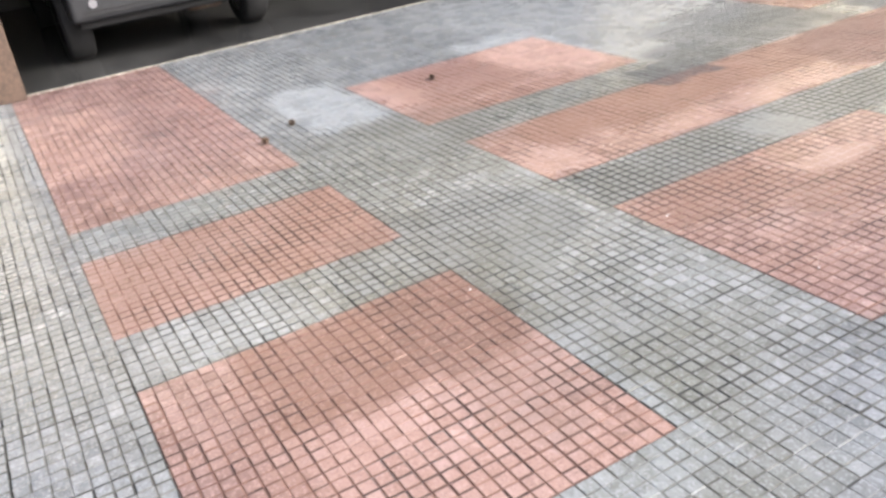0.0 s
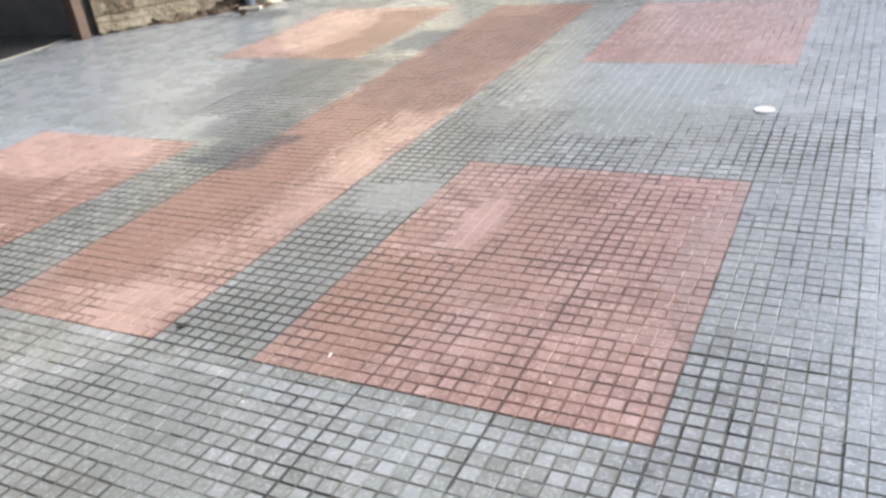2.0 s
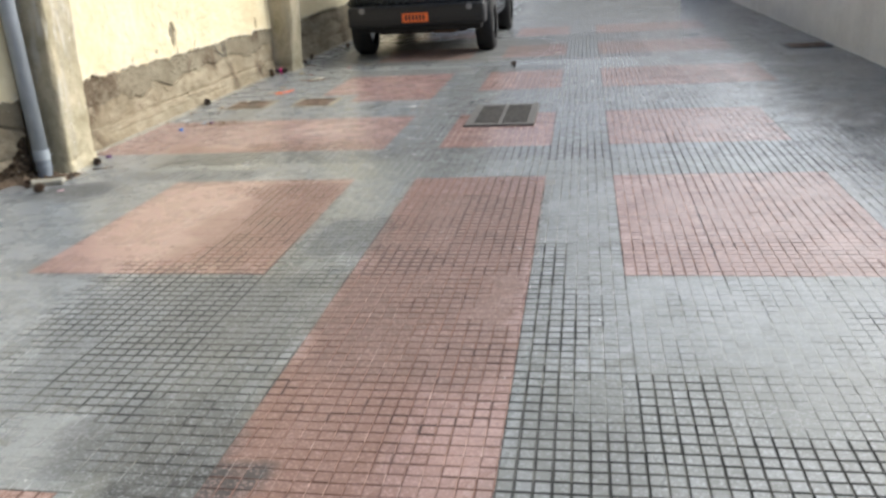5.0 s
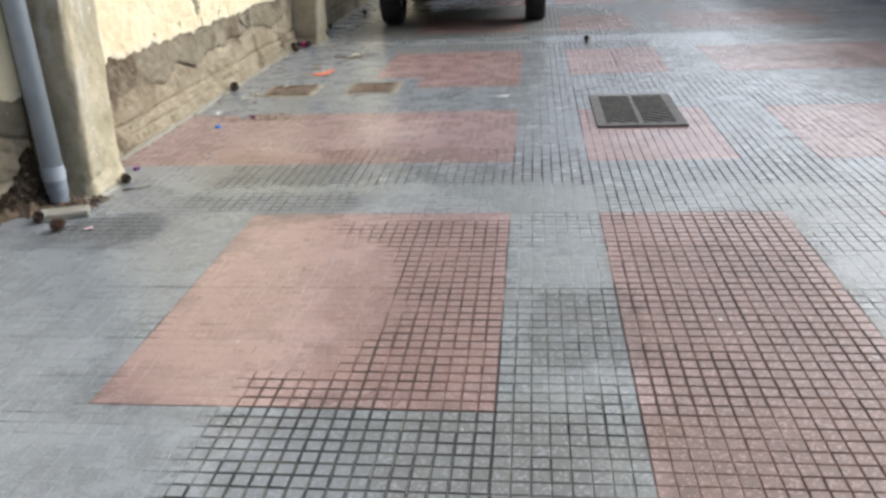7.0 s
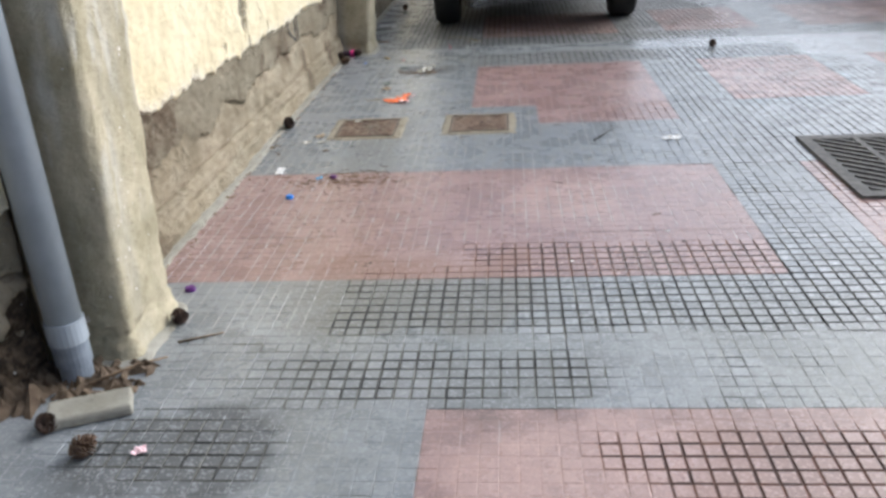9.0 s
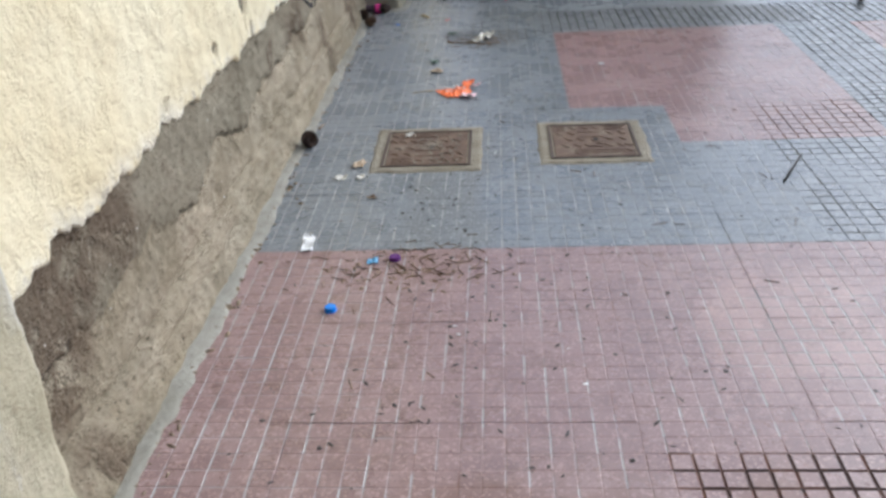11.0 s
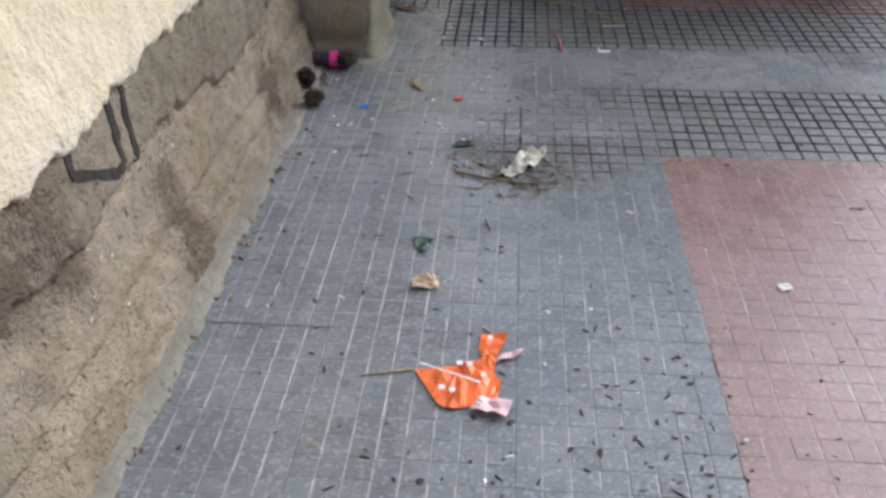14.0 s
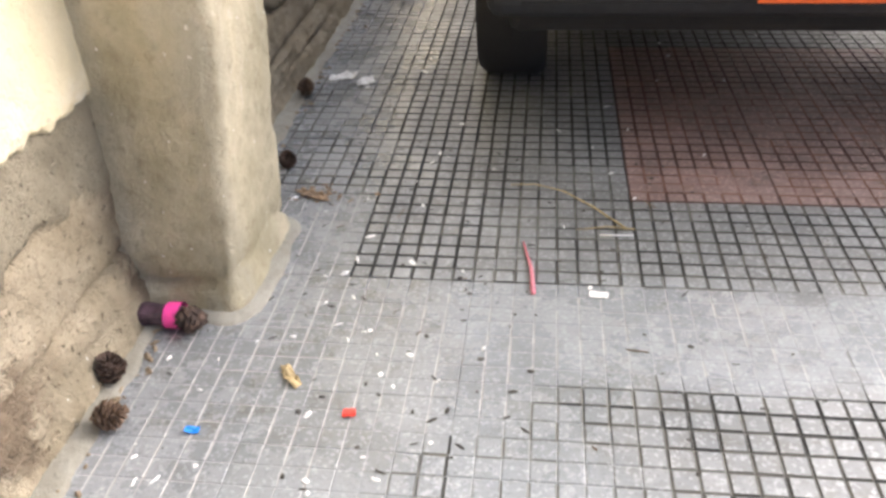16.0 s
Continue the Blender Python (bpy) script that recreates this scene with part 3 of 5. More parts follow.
def build_paving():
    floor = tagged(empty("floor"), "grey and red studded cement paving tiles, worn and dirty", "paving", kind="structure")
    r = np.random.RandomState(7)
    spots = []
    for i in range(-9, 22):
        for j in range(-24, 40):
            x, y = (i + 0.5) * T, (j + 0.5) * T
            if y > 0.3 and i < -6 or x > X_RIGHT + 0.2 and y > 0.8:
                continue
            if y < 0.3 and x < -3.45:
                continue
            spots.append((i, j, x, y))
    # the stretch of the plan along which one walks
    a, b = Vector((2.6, -4.6)), Vector((-1.5, 4.6))

    def far(s):
        p, d = Vector((s[2], s[3])), b - a
        k = max(0, min(1, (p - a).dot(d) / d.dot(d)))
        return (p - a - d * k).length

    spots.sort(key=far)
    for s in spots[:300]:
        ob = new("tile", tiles_mesh("tile", [s], "red" if is_red(s[0], s[1]) else "grey", r, True))
        ob.parent = floor
        ob.matrix_basis = pose(s[2], s[3], 0)
    for c in ("grey", "red"):
        rest = [s for s in spots[300:] if is_red(s[0], s[1]) == (c == "red")]
        ob = new("paving_field", tiles_mesh("paving_field", rest, c, r, False))
        ob.parent = floor
        tagged(ob, kind="stuff")


ground = link("ground", box(-60, 60, -60, 120, -0.3, -0.004), MAT["ground"])
tagged(ground, "grey cement bedding under and beyond the paving", "ground", kind="structure")


# ---------------------------------------------------------------- walls
def plinth_out(y, z, amp, seed, toe, crumbled=False):
    """How far the rough wall stands out at a place, and how much of it is upper skin."""
    d = amp * fbm(y * 1.7, z * 2.5, seed, 4) + 0.45 * amp * fbm(y * 13 + z * 9, z * 8, seed + 3, 4)
    d += 0.10 * amp * fbm(y * 2.3, z * 11, seed + 6, 4) + 0.2 * amp * fbm(y * 21, z * 21, seed + 5, 3) + 0.22 * amp * fbm(y * 34, z * 34, seed + 8, 3)
    c = 1.0
    if toe:
        split = 0.35 + 0.11 * fbm(y * 1.5, seed, 2.0, 2) + 0.03 * fbm(y * 9, seed, 5.0, 3) - 0.13 * max(0.0, 1 - abs(y - 2.3) / 0.28)
        seam = 0.16 + 0.018 * fbm(y * 1.9, seed, 9.0, 4)
        if abs(z - split) < 0.007 and fbm(y * 1.1, seed, 20.0, 1) > -0.25:
            d -= 0.018
        elif z > split:
            d += 0.008
        c = 1.0 if z > split else 0.25 + 0.4 * fbm(y * 3, z * 8, seed, 2)
        if abs(z - 0.085 - 0.012 * fbm(y * 2.7, seed, 14.0, 4)) < 0.006 and fbm(y * 2, seed, 17.0, 2) > -0.1:
            d -= 0.010
        if abs(z - seam) < 0.007:
            d -= 0.012
        elif z < seam:
            d += 0.010 + 0.03 * max(0.0, 1 - z / 0.17) + 0.008 * fbm(y * 7, z * 20, seed, 3)
        if crumbled and z < 0.30 * math.exp(min(0.0, y) / 0.15) + 0.015 + 0.05 * fbm(y * 9, z * 9, 4.0, 3):
            d -= 0.028 - 0.02 * fbm(y * 16, z * 16, 2.0, 4)
            c = -1.0
    return d, c


def rough_wall(name, y0, y1, z0, z1, mat, parent, x, amp, label, turn=None, step=0.01, seed=0.0, toe=True):
    """A rough upright sheet facing +x along y; with toe: a split upper skin, an undercoat and a bulging foot."""
    us = np.arange(y0, y1 + step / 2, step)
    vs = np.arange(z0, z1 + step / 2, step)
    coat = []

    def fn(y, z):
        d, c = plinth_out(y, z, amp, seed, toe, turn is not None and toe)
        coat.append(c)
        p = Vector((x + d, y, z))
        return turn @ p if turn else p

    ob = grid_mesh(name, fn, us, vs, mat, parent, label)
    ob.data.attributes.new("coat", "FLOAT", "POINT").data.foreach_set("value", coat)
    return ob


def render_coat(name, y0, y1, z_edge, z1, mat, parent, x, label, turn=None, seed=0.0, holes=()):
    """A coat of render with a ragged, broken lower edge and its own thickness."""
    us = np.arange(y0, y1 + 0.006, 0.0125)
    rows = [0.0, 0.0, 0.004, 0.012, 0.03, 0.06] + list(np.linspace(0.025, 0.22, 48)) + list(np.linspace(0.23, 0.45, 18)) + list(np.linspace(0.47, 1.0, 16))

    lip = []

    def fn(y, k):
        n, v = k
        edge = z_edge + 0.03 * fbm(y * 2.2, seed, 0, 3) + 0.020 * fbm(y * 17, seed, 4, 3) + 0.010 * fbm(y * 48, seed, 6, 2)
        z = edge + v * (z1 - edge) if n > 5 else edge + v
        out = (0.0, 0.010, 0.017, 0.020, 0.021, 0.021)[n] if n <= 5 else 0.021
        lip.append(math.exp(-((z - edge) / 0.035) ** 2))
        if n > 1:
            out += 0.006 * fbm(y * 11, z * 11, seed + 7, 4) + 0.008 * fbm(y * 1.1, z * 1.1, seed, 2)
            for hy, hz, ry, rz in holes:
                if abs(y - hy) < 2 * ry and abs(z - hz) < 2 * rz and ((y - hy) / ry) ** 2 + ((z - hz) / rz) ** 2 < 1 + 0.7 * fbm(y * 30, z * 30, seed, 3):
                    out = -0.045
        p = Vector((x + out, y, z))
        return turn @ p if turn else p

    ob = grid_mesh(name, fn, us, list(enumerate(rows)), mat, parent, label)
    ob.data.attributes.new("lip", "FLOAT", "POINT").data.foreach_set("value", lip)
    return ob


H_WALL = 3.2


def build_walls():
    west = tagged(empty("wall_west"), "yellow rendered wall over a rough bare cement plinth", "wall", kind="structure")
    part("core", box(-2.7, -2.40, 0.15, 16, -0.02, H_WALL), MAT["plinth"], west)
    rough_wall("plinth", 0.2, 9.0, -0.004, 0.86, MAT["plinth"], west, -2.365, 0.012, "cracked brown-grey cement plinth")
    render_coat("render", 0.2, 12.0, 0.545, H_WALL, MAT["yellow"], west, -2.36, "pale yellow rough render with a broken lower edge", seed=1.3, holes=((2.485, 0.765, 0.062, 0.065), (2.49, 0.685, 0.040, 0.055), (2.475, 0.612, 0.010, 0.035), (2.53, 0.57, 0.009, 0.03), (4.545, 0.66, 0.020, 0.05), (2.9, 0.60, 0.012, 0.02), (1.72, 0.60, 0.018, 0.012), (2.15, 0.615, 0.012, 0.012)))
    # the splayed stretch between the pipe and the garage opening
    turn = Matrix.Translation((-2.36, 0.15, 0)) @ Matrix.Rotation(radians(-37), 4, "Z")
    splay = tagged(empty("wall_splay"), "yellow rendered splayed wall with crumbling plinth", "wall", kind="structure")
    c = box(-0.35, -0.05, -1.35, 0.02, -0.02, H_WALL)
    c.transform(turn)
    part("core", c, MAT["plinth"], splay)
    rough_wall("plinth", -1.34, 0.02, -0.004, 0.74, MAT["plinth"], splay, -0.005, 0.02, "", turn, seed=9.0)
    render_coat("render", -1.34, 0.02, 0.53, H_WALL, MAT["yellow"], splay, 0.0, "", turn, seed=5.3)
    east = tagged(empty("wall_east"), "white rendered boundary wall, flaking at its foot", "wall", kind="structure")
    part("core", box(4.3, 4.6, 0.8, 22, -0.02, 1.15), MAT["white"], east)
    # two added walls out of view, set back to let light onto the paving
    part("unseen_return_wall", box(4.6, 9.0, 0.8, 1.1, -0.02, 1.15), MAT["white"], east)
    part("unseen_outer_wall", box(8.7, 9.0, -14, 0.8, -0.02, 1.15), MAT["white"], east)
    rough_wall("render", 0.8, 22, 0.0, 1.15, MAT["white"], east, 4.28, 0.01, "", Matrix.Translation((8.56, 0, 0)) @ Matrix.Diagonal((-1, 1, 1, 1)), 0.05, 4.0, False)
    # pale mortar run along the foot of the wall
    us, vs = np.arange(0.62, 12, 0.02), np.linspace(0, 1, 7)

    def strip(y, v):
        w = 0.035 + 0.03 * fbm(y * 2.1, 3.0, 0, 4) + 0.012 * fbm(y * 15, 1.0, 0, 3)
        return Vector((-2.36 + v * (w + 0.045), y, 0.012 * (1 - v) ** 0.7 - 0.004 * (v > 0.99) + 0.002 * (v < 0.99)))

    grid_mesh("mortar_fillet", strip, us, vs, MAT["mortar"], west, "pale smeared mortar along the foot")


build_walls()


def pillar(y0, y1, xb, lean, label, seed, limed):
    """A cement buttress with rounded corners and a smeared foot."""
    zs = list(np.arange(-0.004, 1.4, 0.02)) + list(np.arange(1.4, 3.2, 0.1))
    x0, r = -2.42, 0.03
    line = [(x0 - xb + s * 0.02, y0, 0, -1) for s in range(int((xb - x0 - r) / 0.02) + 1)]
    line += [(-r + r * math.sin(a), y0 + r - r * math.cos(a), math.sin(a), -math.cos(a)) for a in np.linspace(0, math.pi / 2, 6)]
    line += [(0, y, 1, 0) for y in np.arange(y0 + r + 0.02, y1 - r, 0.02)]
    line += [(-r + r * math.cos(a), y1 - r + r * math.sin(a), math.cos(a), math.sin(a)) for a in np.linspace(0, math.pi / 2, 6)]
    line += [(-r - s * 0.02, y1, 0, 1) for s in range(int((xb - x0 - r) / 0.02) + 1)]

    def fn(q, z):
        x, y, nx, ny = q
        out = 0.022 * max(0, 1 - z / 0.09) ** 2 + 0.010 * fbm(y * 5 + nx, z * 3.5, seed + x * 5, 4) + 0.004 * fbm(y * 24, z * 24, x * 24, 4)
        crack = 0.085 + 0.03 * fbm(y * 6 + x * 6, seed, 1.0, 3)
        out += -0.012 if abs(z - crack) < 0.011 and fbm(y * 5 + x * 5, seed, 7.0, 2) > -0.12 else 0.006 * (z < crack)
        return Vector((xb + x + nx * out + lean * min(z, 1.5) * (1 + x / (xb - x0)), y + ny * out, z))

    ob = grid_mesh("buttress", fn, line, zs, MAT["pillar"], None)
    streaks = [limed * min(1.0, max(0.0, 4 * (fbm((x + y) * 15, z * 2.2, seed, 4) - 0.12))) * min(1.0, max(0.0, (z - 0.35) / 0.4)) for x, y, nx, ny in line for z in zs]
    ob.data.attributes.new("lime", "FLOAT", "POINT").data.foreach_set("value", streaks)

    def apron(q, v):
        x, y, nx, ny = q
        w = 0.05 + 0.02 * fbm(x * 9 + y * 7, seed, 0, 3)
        return Vector((xb + x + nx * (0.01 + v * w), y + ny * (0.01 + v * w), 0.016 * (1 - v) ** 0.8 - 0.004 * (v > 0.99)))

    grid_mesh("mortar_apron", apron, line, np.linspace(0, 1, 6), MAT["mortar"], ob, "pale mortar smeared round the foot")
    return tagged(ob, label, "buttress", "buttresses along the wall", "structure")


pillar(0.26, 0.60, -2.135, 0.045, "grey-brown cement buttress beside a drainpipe", 3.0, 0.8)
pillar(5.05, 5.42, -2.128, 0.09, "worn cement buttress with pine cones at its foot", 8.0, 0.25)

# garage: slab, side walls, back, ceiling, opening frame; the inner walls are unseen
slab = tagged(link("garage_floor", box(-9.5, -3.45, -9, -0.5, -0.2, 0.003), MAT["slab"]), "smooth concrete garage floor, coloured dark for the shade inside", "floor", kind="structure")
sill = tagged(link("threshold", box(-3.45, -3.418, -8.8, -1.0, -0.2, 0.006, 0.01), MAT["mortar"]), "pale worn cement threshold strip of the garage", "threshold", kind="structure")
g = tagged(empty("wall_garage"), "yellow garage front and unseen inner walls, coloured grey to dim the garage", "wall", kind="structure")
part("back_wall", box(-9.7, -9.5, -9.2, -0.3, -0.1, 3.2), MAT["garage_wall"], g)
part("side_wall", box(-9.5, -3.3, -0.9, -0.6, -0.1, 3.2), MAT["garage_wall"], g)
part("side_wall", box(-9.5, -3.3, -9.2, -9.0, -0.1, 3.2), MAT["garage_wall"], g)
part("front_pier", box(-3.62, -3.3, -14, -6.92, -0.02, 3.2), MAT["yellow"], g)
part("lintel", box(-3.62, -3.3, -6.92, -0.9, 2.1, 3.2), MAT["yellow"], g)
tagged(link("ceiling", box(-9.7, -3.62, -9.2, -0.6, 3.2, 3.35), MAT["mortar"]), "grey garage ceiling", "ceiling", kind="structure")
d = tagged(empty("door_frame"), "brown painted wooden garage door frame", "door frame", kind="structure")
part("jamb", box(-3.42, -3.28, -6.92, -6.67, 0.0, 2.1, 0.008), MAT["wood"], d)
part("jamb", box(-3.32, -3.20, -1.10, -0.99, 0.0, 2.1, 0.008), MAT["wood"], d)
part("head", box(-3.40, -3.27, -6.66, -1.10, 2.0, 2.1, 0.008), MAT["wood"], d)


# ---------------------------------------------------------------- fixtures
def cyl(r0, r1, z0, z1, seg=24, bm=None, cap=True):
    bm = bm or bmesh.new()
    bmesh.ops.create_cone(bm, cap_ends=cap, segments=seg, radius1=r0, radius2=r1, depth=z1 - z0, matrix=Matrix.Translation((0, 0, (z0 + z1) / 2)))
    return bm


MAT["pvc_dark"] = plain("dark_plastic_pipe", (0.22, 0.25, 0.29), 0.5, vary=0.25, scale=12, bump=0.1)


def drainpipe():
    p = tagged(empty("drainpipe", (-2.27, 0.17, 0)), "grey plastic rainwater downpipe standing against the buttress", "drainpipe")
    part("pipe", cyl(0.052, 0.052, 0.155, 3.0), MAT["pvc"], p, smooth=True)
    part("socket", cyl(0.0575, 0.0565, 0.13, 0.20), MAT["pvc"], p)
    part("coupling", cyl(0.053, 0.053, 0.055, 0.131), MAT["pvc_dark"], p, "darker blue-grey sleeve")
    part("stub", cyl(0.047, 0.047, 0.0, 0.056), MAT["pvc_dark"], p)
    for z in (2.2,):
        part("bracket", cyl(0.058, 0.058, z, z + 0.03), MAT["iron"], p)


drainpipe()


# ---------------------------------------------------------------- cars
def wheel(parent, x, y, r, w, side):
    bm = bmesh.new()
    prof = [(r * 0.62, -w / 2), (r * 0.93, -w / 2), (r, -w * 0.36), (r, w * 0.36), (r * 0.93, w / 2), (r * 0.62, w / 2)]
    seg = 40
    rings = [[bm.verts.new((d, rr * math.cos(2 * math.pi * s / seg), rr * math.sin(2 * math.pi * s / seg))) for rr, d in prof] for s in range(seg)]
    for s in range(seg):
        a, b = rings[s], rings[(s + 1) % seg]
        for q in range(len(prof) - 1):
            bm.faces.new((a[q], a[q + 1], b[q + 1], b[q]))
    bmesh.ops.translate(bm, verts=bm.verts, vec=(x, y, r))
    wob = part("wheel", bm, MAT["rubber"], parent, "black tyre on a steel rim", True)
    rim = bmesh.new()
    bmesh.ops.create_cone(rim, cap_ends=True, segments=32, radius1=r * 0.64, radius2=r * 0.6, depth=w * 0.7)
    bmesh.ops.rotate(rim, verts=rim.verts, matrix=Matrix.Rotation(radians(90), 3, "Y"))
    bmesh.ops.translate(rim, verts=rim.verts, vec=(x, y, r))
    part("rim", rim, MAT["steel"], wob)


MAT["steel"] = plain("grey_steel", (0.35, 0.36, 0.37), 0.35, 0.8, vary=0.15)
MAT["glass"] = plain("dark_glass", (0.01, 0.012, 0.013), 0.05, 0.0, 0.8, vary=0.05, bump=0)
MAT["lamp"] = plain("lamp_plastic", (0.22, 0.22, 0.23), 0.15, 0.0, 0.8, vary=0.1, bump=0)


def loft(sections, mat, name, parent, label=""):
    """A skin over cross sections (lists of points of one length)."""
    bm = bmesh.new()
    rings = [[bm.verts.new(p) for p in s] for s in sections]
    for a, b in zip(rings, rings[1:]):
        for q in range(len(a)):
            r = (q + 1) % len(a)
            bm.faces.new((a[q], a[r], b[r], b[q]))
    bm.faces.new(rings[0][::-1])
    bm.faces.new(rings[-1])
    bmesh.ops.recalc_face_normals(bm, faces=bm.faces)
    bmesh.ops.bevel(bm, geom=[e for e in bm.edges if e.is_manifold and e.calc_face_angle(0) > 0.5], offset=0.02, segments=2, affect="EDGES")
    return part(name, bm, mat, parent, label, True)


def suv(name, label, m, lamp_z, low, pz=0.0):
    """A parked off-road car, 1.9 m wide; its rear at y = 0, its front towards +y."""
    car = tagged(empty(name), label, "car")
    hw = 0.90

    def sec(y, zlo, zbelt, ztop, wtop, w):
        return [(-w, y, zlo), (w, y, zlo), (w + 0.02, y, (zlo + zbelt) / 2), (w, y, zbelt), (wtop, y, ztop), (-wtop, y, ztop), (-w, y, zbelt), (-w - 0.02, y, (zlo + zbelt) / 2)]

    loft([sec(0.10, 0.45, 1.02, 1.10, 0.72, hw - 0.06), sec(0.16, 0.42, 1.05, 1.72, 0.66, hw - 0.02), sec(0.6, 0.36, 1.05, 1.80, 0.68, hw), sec(2.4, 0.36, 1.03, 1.80, 0.66, hw),
          sec(3.05, 0.36, 1.0, 1.12, 0.72, hw), sec(4.0, 0.38, 0.92, 1.0, 0.74, hw - 0.02), sec(4.3, 0.45, 0.80, 0.88, 0.66, hw - 0.10)], MAT["paint"], "body", car, "dark glossy painted body")
    part("rear_window", box(-0.58, 0.58, 0.115, 0.16, 1.15, 1.6, 0.02), MAT["glass"], car)
    part("tailgate_handle", box(-0.22, 0.22, 0.06, 0.13, 0.84, 0.88, 0.012), MAT["trim"], car)
    bmp = box(-hw, hw, 0.0, 0.30, 0.40, 0.67, 0.045, 3)
    part("bumper", bmp, MAT["trim"], car, "scuffed dark plastic bumper")
    for z in (0.45, 0.48, 0.63):
        part("bumper_groove", box(-hw + 0.1, hw - 0.1, -0.006, 0.01, z, z + 0.012, 0.004), MAT["rubber"], car)
    for s in (-1, 1):
        part("fog_lamp", lamp_mesh(s * (hw - 0.2), -0.012, lamp_z), MAT["lamp"], car, "small round clear lamp")
        part("tail_lamp", box(s * (hw - 0.09) - 0.06, s * (hw - 0.09) + 0.06, 0.06, 0.14, 0.80, 1.05, 0.015), MAT["lamp"], car)
    part("number_plate", box(-0.17, 0.17, -0.022, -0.006, 0.485 + pz, 0.60 + pz, 0.004), MAT["orange"], car, "orange number plate with unreadable marks")
    for i in range(6):
        part("plate_mark", box(-0.13 + i * 0.046, -0.13 + i * 0.046 + 0.026, -0.026, -0.021, 0.512 + pz, 0.575 + pz), MAT["trim"], car)
    part("valance", box(-hw + 0.06, hw - 0.06, 0.10, 0.34, low, 0.43, 0.03), MAT["rubber"], car)
    part("underbody", box(-0.6, 0.6, 0.45, 3.9, 0.27, 0.5, 0.03), MAT["rubber"], car)
    part("axle", box(-0.75, 0.75, 0.62, 0.74, 0.28, 0.40, 0.03), MAT["rubber"], car)
    part("silencer", box(0.15, 0.5, 0.30, 0.62, 0.27, 0.42, 0.05, 3), MAT["iron"], car)
    for s in (-1, 1):
        for y in (0.68, 3.35):
            wheel(car, s * (hw - 0.06), y, 0.36, 0.235, s)
            part("wheel_arch", box(s * (hw - 0.08) - 0.14, s * (hw - 0.08) + 0.14, y - 0.45, y + 0.45, 0.66, 0.76, 0.05, 3), MAT["trim"], car)
    car.matrix_basis = m
    return car


def lamp_mesh(x, y, z):
    bm = cyl(0.042, 0.036, -0.012, 0.012, 20)
    bmesh.ops.rotate(bm, verts=bm.verts, matrix=Matrix.Rotation(radians(90), 3, "X"))
    bmesh.ops.translate(bm, verts=bm.verts, vec=(x, y, z))
    return bm


suv("parked_car", "dark off-road car with an orange number plate parked on the paving", pose(-0.715, 5.90, 0.0), 0.62, 0.33, -0.03)
suv("parked_car", "dark off-road car with an orange number plate inside the garage", pose(-3.80, -5.22, 0.003, 0, 0, 90), 0.55, 0.33, 0.06)


